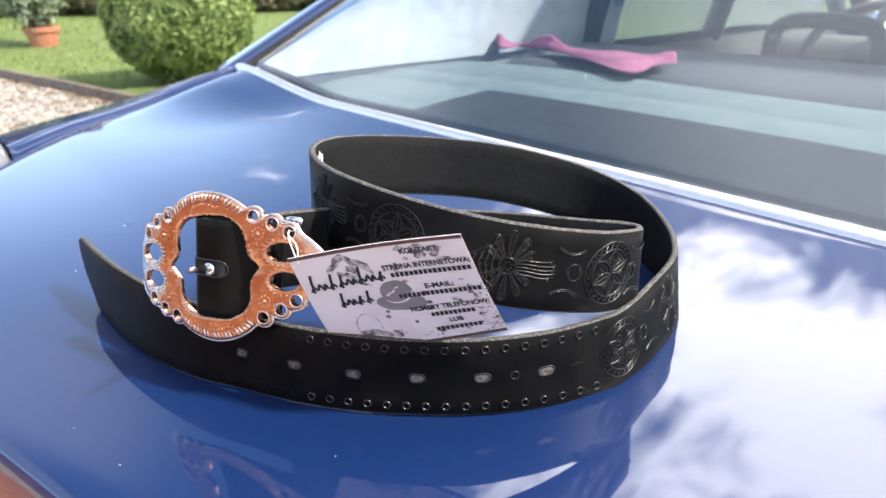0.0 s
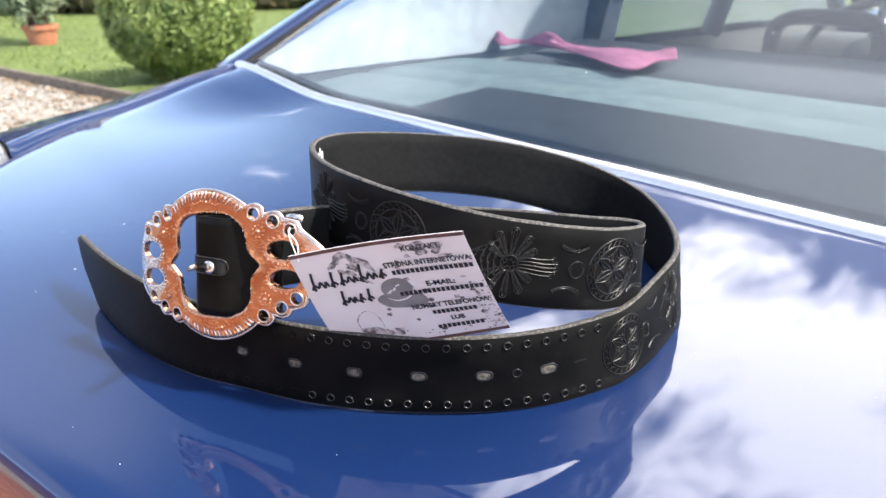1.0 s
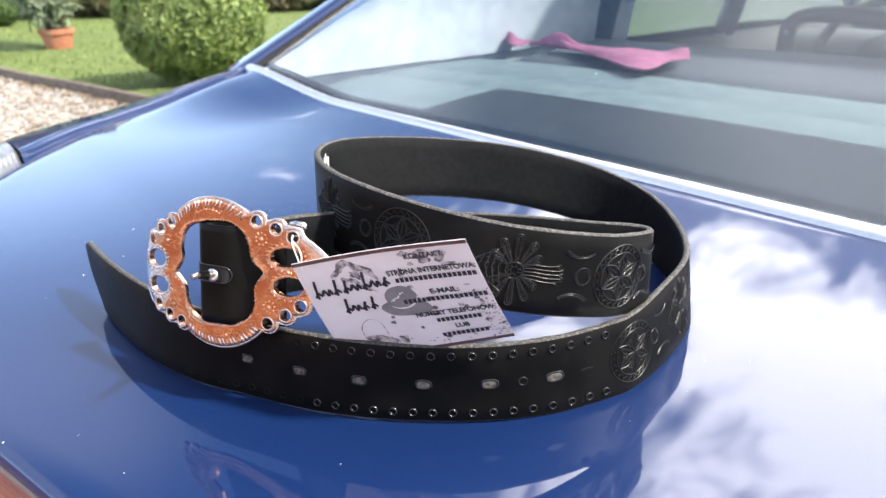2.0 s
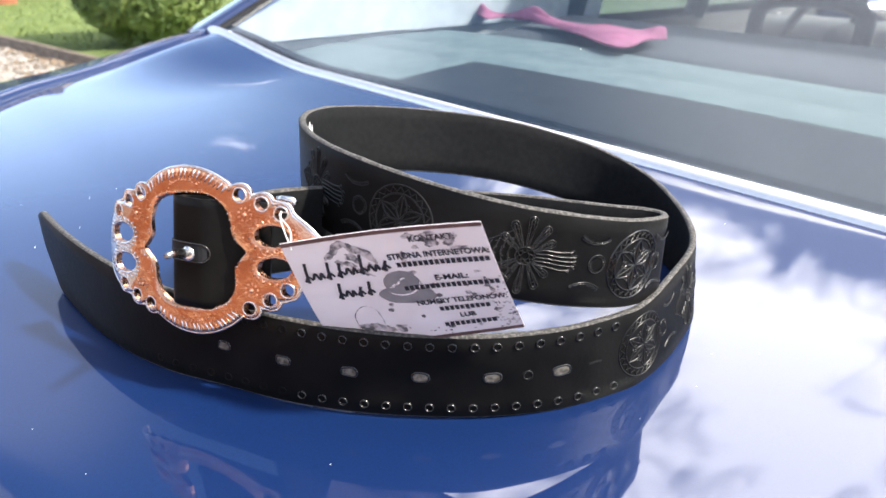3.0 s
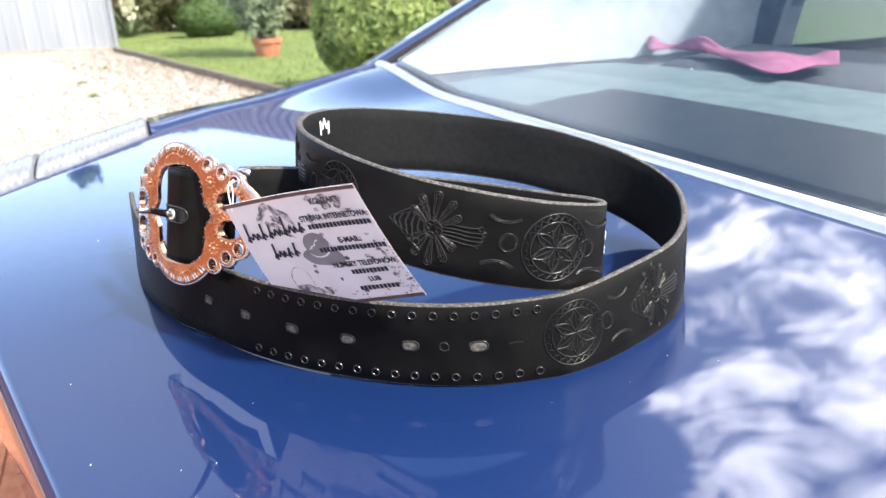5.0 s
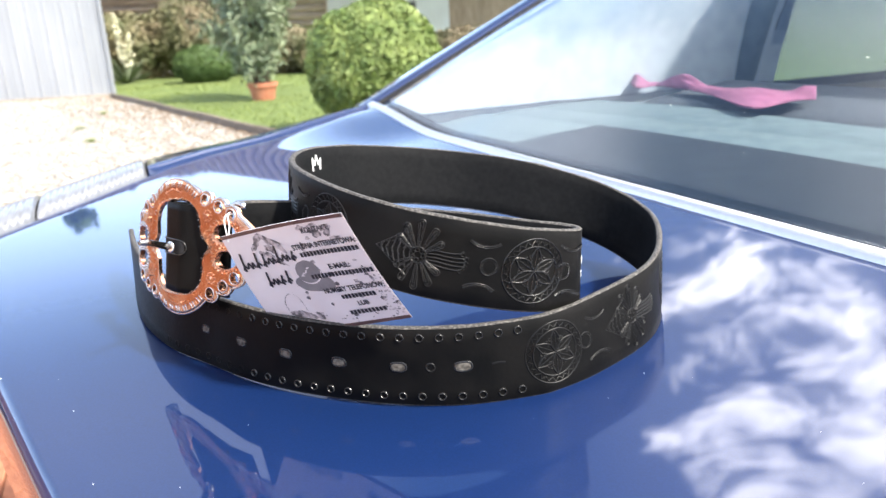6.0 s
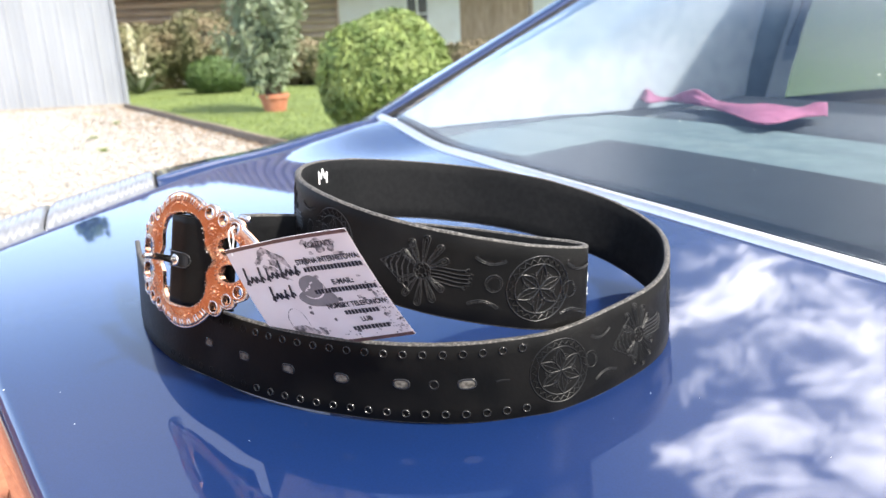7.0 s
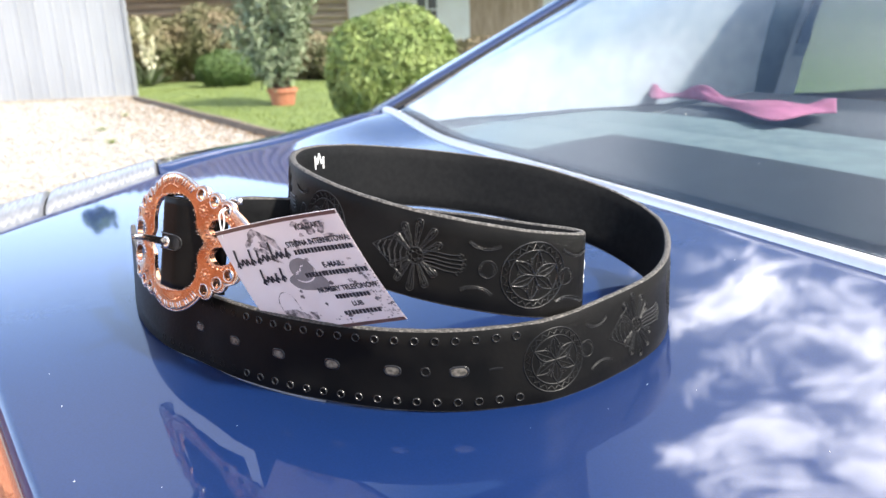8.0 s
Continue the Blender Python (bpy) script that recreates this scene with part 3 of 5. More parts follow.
def build_house():
    ob = thing("house", "old log house with white plastered front across the lawn", "house", at=tuple(HO))
    part("wall", hbox(-11, 11, 0.12, 8, 0, 4.4), CHINK, ob, "pale joints between the logs")
    # logs of the left part
    prof = [(0.0, -0.12), (-0.05, -0.105), (-0.09, -0.05), (-0.09, 0.05), (-0.05, 0.105), (0.0, 0.12)]
    for i in range(15):
        z = 0.45 + i * 0.272
        rows = []
        for k in range(9):
            x = -11 + 11 * k / 8
            wob = 0.012 * noise.noise((x * 0.8, i * 3.1, 0))
            rows.append([house_at(x, 0.12 + o * 1.4 + wob, z + h + wob) for o, h in prof])
        part("log", grid_mesh(rows), LOG, ob)
    part("plinth", hbox(-11, 11, -0.02, 0.12, 0.0, 0.33, 0.01), PLASTER, ob)
    # plastered part with its openings
    for x0, x1, z0, z1 in ((0.0, 2.55, 0.33, 4.4), (2.55, 3.45, 0.33, 1.2), (2.55, 3.45, 2.75, 4.4), (3.45, 4.7, 0.33, 4.4), (4.7, 7.3, 2.9, 4.4), (7.3, 11, 0.33, 4.4)):
        part("plaster", hbox(x0, x1, -0.06, 0.12, z0, z1), PLASTER, ob)
    win = part("window", hbox(2.55, 3.45, 0.02, 0.05, 1.2, 2.75), PANE, ob, "dark glazed window")
    for x0, x1, z0, z1 in ((2.55, 2.63, 1.2, 2.75), (3.37, 3.45, 1.2, 2.75), (2.96, 3.04, 1.2, 2.75), (2.63, 2.96, 2.15, 2.22), (3.04, 3.37, 2.15, 2.22)):
        part("frame", hbox(x0, x1, -0.02, 0.018, z0, z1, 0.005), PLASTER, win)
    part("sill", hbox(2.45, 3.55, -0.14, -0.065, 1.12, 1.18, 0.01), PLASTER, win)
    door = part("door", hbox(4.7, 7.3, 0.06, 0.10, 0.05, 2.9), DOOR_WOOD, ob, "wide brown boarded door")
    for k in range(13):
        part("board", hbox(4.72 + k * 0.198, 4.91 + k * 0.198, 0.02, 0.056, 0.08, 2.87, 0.006), DOOR_WOOD, door)
    for x in (-0.06, 4.62, 7.3):
        part("post", hbox(x, x + 0.1, -0.10, -0.062, 0.0, 4.4, 0.008), DOOR_WOOD, ob)
    # pitched roof
    for x0, x1, top in ((-11.8, -1.55, 8.3), (-1.55, 11.8, 6.0)):
        rows = [[house_at(x, -1.6, 3.50), house_at(x, 4.0, top), house_at(x, 8.9, 4.25), house_at(x, 8.9, 4.12), house_at(x, 4.0, top - 0.15), house_at(x, -1.6, 3.37)] for x in (x0, x1)]
        roof = part("roof", grid_mesh(rows, close_v=True), ROOFING, ob)
    for i in range(22):
        rows = []
        for a, o in ((0.0, 0.02), (0.06, 0.03), (0.14, 0.11), (0.22, 0.15), (0.30, 0.11), (0.38, 0.03), (0.45, 0.02)):
            rows.append([house_at(-11.75 + i * 0.45 + a, -1.65 + 5.65 * k / 12 - o * 0.7, 3.52 + 4.70 * k / 12 + o * 0.7 + 0.03 * (k % 2)) for k in range(13)])
        part("tile_column", grid_mesh(rows), TILE, roof)
    for x, top in ((-10.9, 8.0), (-1.65, 8.0), (10.9, 5.8)):
        bm = bmesh.new()
        bm.faces.new([bm.verts.new(house_at(x, y, z)) for y, z in ((0.1, 4.3), (8, 4.3), (4.0, top))])
        part("gable", bm, LOG, ob)


build_house()


def tree(at, h, r, seed):
    rng = np.random.default_rng(seed)
    ob = thing("garden_tree", "broad leafy green tree beyond the garden", "tree", "trees beyond the garden", at=at)
    a = Vector(at)
    bm = bmesh.new()
    tube(bm, [a, a + Vector((0.1, 0, h * 0.3)), a + Vector((0, 0.1, h * 0.7))], [0.22, 0.17, 0.05], 8)
    cs = []
    for k in range(11):
        ang = k * 2.4
        c = a + Vector((math.cos(ang) * r * rng.uniform(0.25, 0.75), math.sin(ang) * r * rng.uniform(0.25, 0.75), h * rng.uniform(0.38, 0.9)))
        tube(bm, [a + Vector((0, 0, h * 0.28)), a.lerp(c, 0.6) + Vector((0, 0, h * 0.1)), c], [0.09, 0.05, 0.015], 5)
        cs.append((c, r * rng.uniform(0.35, 0.6)))
    part("trunk", bm, BARK, ob)
    V_, F_ = [], []
    for c, s in cs:
        p, d = clump_points(rng, 420, (s, s, s * 0.75), 0.3, 20, 0.6)
        vs, fs = leaf_cloud(rng, p + np.array(c), d, 0.17)
        F_ += [tuple(len(V_) + i for i in f) for f in fs]
        V_ += list(vs)
    soup("crown", V_, F_, LEAF_FAR, ob)


for i, (x, y, h, r) in enumerate([(6, 34, 9, 4), (14, 30, 8, 4), (22, 24, 9, 4.5), (-31, 24, 10, 4.5), (-38, 14, 11, 5), (1, 40, 10, 4.5), (30, 14, 9, 4), (-36, 34, 11, 5), (-29.5, 28.6, 13.2, 1.5)] ):
    tree((x, y, 0), h, r, 50 + i)


# ---------------------------------------------------------------- car
CU, CW = Vector((0.75, 0.66, 0)).normalized(), Vector((-0.66, 0.75, 0)).normalized()


def C(u, w, z):
    """A place by the car: u metres towards its rear, w metres to its far side."""
    return CU * u + CW * w + Vector((0, 0, z))


def smooth01(x):
    x = min(1, max(0, x))
    return x * x * (3 - 2 * x)


W_NEAR = -0.24


FAR_EDGE = [(-0.20, 0.62), (-0.10, 0.78), (-0.035, 0.883), (0.02, 0.960), (0.165, 1.138), (0.26, 1.200), (0.36, 1.250), (0.45, 1.283), (0.60, 1.310)]


def soft_interp(rows, u, reach=0.07):
    """A table read with rounded bends."""
    xs, ys = [a for a, _ in rows], [b for _, b in rows]
    ks = np.linspace(-1, 1, 9)
    wt = 1 - ks * ks * 0.9
    return float((np.interp(u + ks * reach, xs, ys) * wt).sum() / wt.sum())


def w_far(u):
    """Where the far long edge of the car's front runs."""
    return soft_interp(FAR_EDGE, u, 0.03 + 0.03 * smooth01((0.5 - u) / 0.2))


SHOULDER = [(-0.20, 0.18), (0.0, 0.165), (0.12, 0.14), (0.26, 0.085), (0.40, 0.05), (0.572, 0.02)]


def w_gap(u):
    """Where the boot lid ends at the shoulder of the fender."""
    return w_far(u) - soft_interp(SHOULDER, u)


def u_front(w):
    return 0.059 - 0.27 * (min(w, 0.75) - 0.3)


def hood_z(u, w):
    z = 0.8975 + 0.115 * max(0.0, u - 0.2) ** 1.5
    z += 0.026 * min(max(0.0, w - 0.25), 0.85) * (1 - smooth01((u - 0.22) / 0.28))
    z += 0.028 * smooth01((w - 0.95) / 0.35) * smooth01((u - 0.25) / 0.28)
    return z


U_BACK = 0.572

# unseen timber wall added before the car for brown reflections; it closes the place
wall_at = C(-3.2, 0.2, 0)
wall_front = thing("wall_west", "plain red-brown timber wall, unseen, added for warm reflections", "wall", kind="structure", at=tuple(wall_at))
for i in range(9):
    p = wall_at + CU * 0.004 * (i % 2)
    part("plank", box(pose(p.x, p.y, 0.12 + i * 0.225, 0, 0, math.degrees(math.atan2(CW.y, CW.x))), (11.0, 0.03, 0.222), 0.006), WALL_WARM, wall_front)
CAR_LABEL = "blue metallic car parked on the gravel, seen over its boot lid"
car = thing("car", CAR_LABEL, "car", at=tuple(C(1.2, 0.5, 0)))


def build_hood():
    rows = []
    n = 70
    for j in range(n + 1):
        s = j / n
        row = []
        for i in range(-9, 61):
            if i < 0:
                k = -i / 9 * 1.75           # rolled front edge
                w = W_NEAR + s * (w_gap(u_front(0.5)) - W_NEAR)
                uf, r = u_front(w), 0.012
                row.append(C(uf - r * math.sin(min(k, 1.57)), w, hood_z(uf, w) - r * (1 - math.cos(min(k, 1.57))) - max(0, k - 1.2) * 0.12))
            else:
                t = i / 60
                w0 = W_NEAR + s * (w_gap(u_front(0.5)) - W_NEAR)
                u = u_front(w0) + (U_BACK - u_front(w0)) * t
                w = W_NEAR + s * (w_gap(u) - W_NEAR)
                z = hood_z(u, w)
                e = w_gap(u) - w
                z -= 0.004 * max(0, 1 - e / 0.05) ** 2 + 0.008 * max(0, 1 - e / 0.006) ** 2
                row.append(C(u, w, z))
        rows.append(row)
    hood = part("boot_lid", grid_mesh(rows), PAINT, car, "glossy blue metallic boot lid with cloud reflections", smooth=True)
    # bright strip at the foot of the glass
    prof = [(-0.003, -0.004), (-0.002, 0.003), (0.003, 0.0062), (0.010, 0.0065), (0.014, 0.004), (0.015, -0.006)]
    rows = [[C(U_BACK + 0.001 + du, w, hood_z(U_BACK, w) + dz) for du, dz in prof] for w in np.linspace(W_NEAR, w_far(U_BACK) - 0.02, 60)]
    part("bright_strip", grid_mesh(rows), LIP, hood, "bright strip between boot lid and rear window", smooth=True)


build_hood()


def sweep(path, prof):
    """Rows of a profile (across, up) along (u, w, z) stations, across pointing to the car's far side."""
    return [[C(u, w + a * sa, z + b) for a, b in prof] for u, w, z, sa in path]


def build_fender():
    side = [(0.006, -0.004), (0.022, -0.022), (0.040, -0.065), (0.05, -0.13), (0.055, -0.40), (0.02, -0.60)]
    us = list(np.linspace(-0.19, 0.1465, 22)) + list(np.linspace(0.1485, 0.60, 28))
    rows = []
    for u in us:
        g, f = w_gap(u) + 0.003, w_far(u)
        sag = 0.05 * smooth01((-0.02 - u) / 0.18)
        row = [C(u, g, hood_z(u, g) - 0.014)]
        for k in range(11):
            a = k / 10
            w = g + (f - g) * a
            row.append(C(u, w, hood_z(u, w) - sag * a + 0.0075 * (f - g) / 0.165 - 0.080 * (w - g) - 0.003 * max(0, 1 - a / 0.06) ** 2))
        row += [C(u, f + o, hood_z(u, f) - sag - 0.006 + z) for o, z in side]
        rows.append(row)
    part("fender", grid_mesh([r for u, r in zip(us, rows) if u > 0.148]), PAINT, car, "blue fender shoulder reflecting the pale yard", smooth=True)
    # ribbed tail lamp wrapped round the corner, in two pieces
    for u0, u1 in ((-0.19, 0.0195), (0.0212, 0.146)):
        lamp_rows = []
        n = int((u1 - u0) / 0.0011)
        for k in range(n + 1):
            u = u0 + (u1 - u0) * k / n
            g, f = w_gap(u) + 0.006, w_far(u)
            sag = 0.05 * smooth01((-0.02 - u) / 0.18)
            end = 0.006 * (max(0, 1 - (u - u0) / 0.006) ** 2 + max(0, 1 - (u1 - u) / 0.006) ** 2)
            rib = 0.0005 * math.sin(k * math.pi / 3)
            row = [C(u, g, hood_z(u, g) - 0.016)]
            for q in range(11):
                a = q / 10
                w = g + (f - g) * a
                row.append(C(u, w, hood_z(u, w) - sag * a + 0.016 * math.sin(math.pi * min(1, 0.15 + a * 0.7)) - 0.006 - 0.080 * (w - g) * a - 0.006 * max(0, 1 - a / 0.10) ** 2 + rib - end))
            row += [C(u, f + o, hood_z(u, f) - sag - 0.010 + z + rib) for o, z in side[1:3]]
            lamp_rows.append(row)
        part("tail_lamp", grid_mesh(lamp_rows), LAMP, car, "pale ribbed lamp glass at the corner", smooth=True)
    part("bumper_corner", grid_mesh([r[-6:-3] for u, r in zip(us, rows) if u < 0.149]), PAINT, car, "blue corner under the lamp", smooth=True)
    prof = [(0.002, -0.012), (0.006, -0.001), (0.016, 0.0), (0.032, -0.004), (0.060, -0.022), (0.090, -0.065), (0.105, -0.13), (0.11, -0.40), (0.07, -0.60)]
    path = [(u, W_NEAR - 0.002, hood_z(u, W_NEAR), -1.0) for u in us if u > 0.12]
    part("fender", grid_mesh(sweep(path, prof)), PAINT, car, smooth=True)


build_fender()

# rear window: base line, slope of 25 degrees, slight bow
SLOPE = math.tan(radians(25.5))


def screen_at(s, t, off=0.0):
    """s from the far pillar (0) to the near one (1), t up the glass in metres (plan)."""
    w = w_far(U_BACK) + 0.002 - s * (w_far(U_BACK) - W_NEAR - 0.02)
    bow = -0.05 * (1 - (2 * s - 1) ** 2)
    inset = -0.03 * t * (1 - 2 * s)
    u = U_BACK + 0.018 + t + (bow + 0.05) * 0.0 - bow * 0.25 * t
    crown_ = (0.010 * (1 - max(0.0, 1 - s / 0.2) ** 2) + 0.060 * (1 - (2 * s - 1) ** 2)) * smooth01(t / 0.30)    # the glass curves towards the pillars
    z = hood_z(U_BACK, w) - 0.006 + SLOPE * t + off + crown_
    return C(u, w - inset, z)


def build_screen():
    outer = [[screen_at(s, t) for t in np.linspace(-0.022, 0.95, 24)] for s in np.linspace(0, 1, 36)]
    inner = [[screen_at(s, t, -0.006) for t in np.linspace(-0.022, 0.95, 24)] for s in np.linspace(0, 1, 36)]
    bm = grid_mesh([o + n[::-1] for o, n in zip(outer, inner)], close_v=True)
    m = len(outer[0])
    for k in (0, len(outer) - 1):
        bm.verts.ensure_lookup_table()
        ring_ = [bm.verts[k * 2 * m + q] for q in range(2 * m)]
        for q in range(m - 1):
            bm.faces.new((ring_[q], ring_[q + 1], ring_[2 * m - 2 - q], ring_[2 * m - 1 - q]))
    bmesh.ops.recalc_face_normals(bm, faces=bm.faces)
    g = part("rear_window", bm, SCREEN, car, "sloping rear window reflecting clouds", smooth=True)
    g.visible_shadow = False
    # dark printed band along the foot of the glass
    rows = [[screen_at(s, t, -0.009) for t in (-0.02, 0.0, 0.015, 0.030)] for s in np.linspace(0, 1, 36)]
    part("dark_band", grid_mesh(rows), BLACK_BAND, g, "black border printed on the glass", smooth=True)
    # pillars
    for s, sign in ((0.0, 1), (1.0, -1)):
        rows = []
        for t in np.linspace(-0.03, 1.0, 20):
            p = screen_at(s, t)
            q = CW * sign
            rows.append([p - q * 0.015 + Vector((0, 0, -0.02)), p - q * 0.012 + Vector((0, 0, 0.006)), p + q * 0.012 + Vector((0, 0, 0.012)), p + q * 0.045 + Vector((0, 0, 0.013)), p + q * 0.085 + Vector((0, 0, -0.015)), p + q * 0.09 + Vector((0, 0, -0.09)), p + q * 0.03 + Vector((0, 0, -0.07))])
        part("pillar", grid_mesh(rows, close_v=True), PAINT, car, "blue roof pillar beside the rear window", smooth=True)
        rows = []
        for t in np.linspace(-0.01, 0.98, 20):
            p = screen_at(s, t)
            q = CW * sign
            rows.append([p - q * 0.024 + Vector((0, 0, 0.001)), p - q * 0.021 + Vector((0, 0, 0.007)), p - q * 0.014 + Vector((0, 0, 0.008)), p - q * 0.010 + Vector((0, 0, -0.002))])
        part("screen_seal", grid_mesh(rows), RUBBER, car, smooth=True)


build_screen()


def hoop(bm, c, hw, hh, r, sides=8):
    """A rounded upright loop across the car, standing at c."""
    pts = []
    for k in range(36):
        a = k * math.tau / 36
        ca, sa = math.cos(a), math.sin(a)
        pts.append(c + CW * (hw * math.copysign(abs(ca) ** 0.6, ca)) + (Vector((0, 0, 1)) + CU * 0.12) * (hh * math.copysign(abs(sa) ** 0.6, sa)))
    tube(bm, pts, r, sides, closed=True)


def build_cabin():
    wl, wr = w_far(U_BACK) - 0.05, W_NEAR + 0.03
    rot = math.degrees(math.atan2(CU.y, CU.x))
    cross = math.degrees(math.atan2(CW.y, CW.x))
    # rear shelf with its moulded grooves
    prof = [(0.02, 0.905), (0.09, 0.912), (0.25, 0.925), (0.262, 0.920), (0.275, 0.926), (0.34, 0.929), (0.346, 0.926), (0.352, 0.929), (0.46, 0.932), (0.49, 0.925), (0.50, 0.60)]
    rows = [[C(U_BACK + du + (0.05 * smooth01((w - 0.5) / 0.6) if du > 0.4 else 0.0), w, z - 0.012 * ((w - 0.5) / 0.7) ** 2) for du, z in prof] for w in np.linspace(wr, wl, 30)]
    shelf = part("rear_shelf", grid_mesh(rows), DASH, car, "grey moulded shelf under the rear window", smooth=True)
    # darker panel let into the shelf, ending short of the far side
    prof = [(0.03, 0.900), (0.03, 0.914), (0.09, 0.918), (0.24, 0.930), (0.25, 0.928), (0.252, 0.915)]
    rows = [[C(U_BACK + du, w, z - 0.012 * ((w - 0.5) / 0.7) ** 2 - (0.012 if k in (0, 29) else 0.0)) for du, z in prof] for k, w in enumerate(np.linspace(wr, 0.90, 30))]
    part("shelf_panel", grid_mesh(rows), SHELF_DARK, shelf, "dark grey panel of the shelf", smooth=True)
    rows = [[C(U_BACK + du, w, z - 0.012 * ((w - 0.5) / 0.7) ** 2) for du, z in ((0.02, 0.908), (0.06, 0.915), (0.095, 0.9165), (0.10, 0.908))] for w in np.linspace(wr, wl, 30)]
    part("shelf_edge", grid_mesh(rows), SHELF_DARK, shelf, "dark edge of the shelf along the glass", smooth=True)
    # rear bench
    bench = thing("rear_bench", "", "")
    bench.parent = car
    bench.matrix_parent_inverse = Matrix.Translation(-car.location)
    part("backrest", box(pose(*C(U_BACK + 0.70, 0.50, 0.69), 0, -6, rot), (0.30, 1.34, 0.50), 0.05), SEAT, bench, smooth=True)
    part("cushion", box(pose(*C(U_BACK + 1.10, 0.50, 0.46), 0, 4, rot), (0.50, 1.30, 0.16), 0.05), SEAT, bench, smooth=True)
    # front seats with open headrest hoops
    for w in (0.16, 0.86):
        seat_ = thing("front_seat", "", "")
        seat_.parent = car
        seat_.matrix_parent_inverse = Matrix.Translation(-car.location)
        part("cushion", box(pose(*C(2.20, w, 0.46), 0, -4, rot), (0.52, 0.50, 0.16), 0.05), SEAT, seat_, smooth=True)
        part("backrest", box(pose(*C(1.90, w, 0.62), 0, -14, rot), (0.14, 0.48, 0.50), 0.05), SEAT, seat_, smooth=True)
        bm = bmesh.new()
        hoop(bm, C(1.94, w, 0.905), 0.135, 0.070, 0.022)
        part("headrest", bm, DARK_TRIM, seat_, "dark open headrest hoop", smooth=True)
    # front dashboard and steering wheel
    prof = [(2.36, 0.50), (2.40, 0.80), (2.42, 0.86), (2.50, 0.88), (2.80, 0.86), (2.86, 0.84)]
    rows = [[C(u, w, z) for u, z in prof] for w in np.linspace(wr, wl, 14)]
    part("dashboard", grid_mesh(rows), DARK_TRIM, car, smooth=True)
    wheel = thing("steering_wheel", "", "")
    wheel.parent = car
    wheel.matrix_parent_inverse = Matrix.Translation(-car.location)
    c = C(2.30, 0.90, 0.83)
    ax = (CU * -0.9 + Vector((0, 0, 0.45))).normalized()
    sy = ax.cross(CW).normalized()
    bm = bmesh.new()
    tube(bm, [c + (CW * math.cos(a * math.tau / 40) + sy * math.sin(a * math.tau / 40)) * 0.185 for a in range(40)], 0.015, 8, closed=True)
    part("rim", bm, DARK_TRIM, wheel, smooth=True)
    for a in (0.0, math.pi, -math.pi / 2):
        bm = bmesh.new()
        tube(bm, [c, c + (CW * math.cos(a) + sy * math.sin(a)) * 0.18], 0.014, 8)
        part("spoke", bm, DARK_TRIM, wheel, smooth=True)
    bm = bmesh.new()
    tube(bm, [c - ax * 0.03, c + ax * 0.02], [0.065, 0.06], 20)
    part("hub", bm, DARK_TRIM, wheel, smooth=True)
    # body: sides with window openings, roof, front
    for w, sgn in ((wl + 0.05, 1), (wr - 0.10, -1)):
        rows = []
        for u in np.linspace(0.66, 3.9, 34):
            prof = [(-0.06, 0.925), (0.0, 0.91), (0.02, 0.75), (0.03, 0.55), (0.0, 0.34), (-0.08, 0.24)]
            drop = 0.10 * smooth01((u - 3.0) / 0.9)
            rows.append([C(u, w + sgn * a, z - drop * (z - 0.24) / 0.7) for a, z in prof])
        part("side_panel", grid_mesh(rows), PAINT, car, smooth=True)
        part("side_rail", box(pose(*C(1.92, w - sgn * 0.17, 1.36), 0, 0, rot), (0.86, 0.05, 0.06), 0.02), PAINT, car)
        rows = [[C(u, w - sgn * 0.05, z) for z in (0.50, 0.70, 0.90)] for u in np.linspace(0.66, 2.9, 12)]
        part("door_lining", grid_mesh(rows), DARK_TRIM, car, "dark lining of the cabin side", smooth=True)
        rows = []
        for u in np.linspace(0.62, 1.62, 10):
            top = min(1.38, 0.95 + 0.475 * (u - 0.60))
            rows.append([C(u, w - sgn * (0.035 + 0.12 * max(0, z - 0.92) / 0.45), z) for z in (0.86, (0.86 + top) / 2, top)])
        part("quarter_lining", grid_mesh(rows), LINING, car, "pale grey lining beside the rear shelf", smooth=True)
        for u, lean in ((1.52, -0.02), (2.10, -0.03), (2.95, -0.62)):
            bm = bmesh.new()
            tube(bm, [C(u, w - sgn * 0.03, 0.90), C(u + lean, w - sgn * 0.17, 1.36)], 0.032, 8)
            part("door_pillar", bm, DASH, car, smooth=True)
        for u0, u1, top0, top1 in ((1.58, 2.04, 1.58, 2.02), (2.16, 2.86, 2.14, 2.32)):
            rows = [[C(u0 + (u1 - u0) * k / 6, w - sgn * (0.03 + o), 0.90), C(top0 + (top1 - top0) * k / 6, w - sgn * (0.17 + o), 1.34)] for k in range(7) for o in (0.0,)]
            pane_ = part("side_window", grid_mesh(rows), SIDE_GLASS, car, "tinted side window that blurs the view")
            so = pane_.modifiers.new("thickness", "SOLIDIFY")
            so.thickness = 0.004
    rows = [[C(u, w, 1.365 + 0.05 * (1 - ((w - 0.5) / 0.62) ** 2) + 0.02 * math.sin((u - 1.48) / 0.9 * math.pi)) for u in np.linspace(U_BACK + 0.92, 2.36, 10)] for w in np.linspace(wr + 0.10, wl - 0.10, 14)]
    part("roof", grid_mesh(rows), PAINT, car, smooth=True)
    rows = [[C(2.36 + 0.60 * k / 8, w, 1.40 - 0.47 * k / 8 - 0.04 * ((w - 0.5) / 0.62) ** 2) for k in range(9)] for w in np.linspace(wr + 0.06, wl - 0.06, 10)]
    front = part("windscreen", grid_mesh(rows), CLEAR, car, smooth=True)
    so = front.modifiers.new("thickness", "SOLIDIFY")
    so.thickness = 0.005
    front.visible_shadow = False
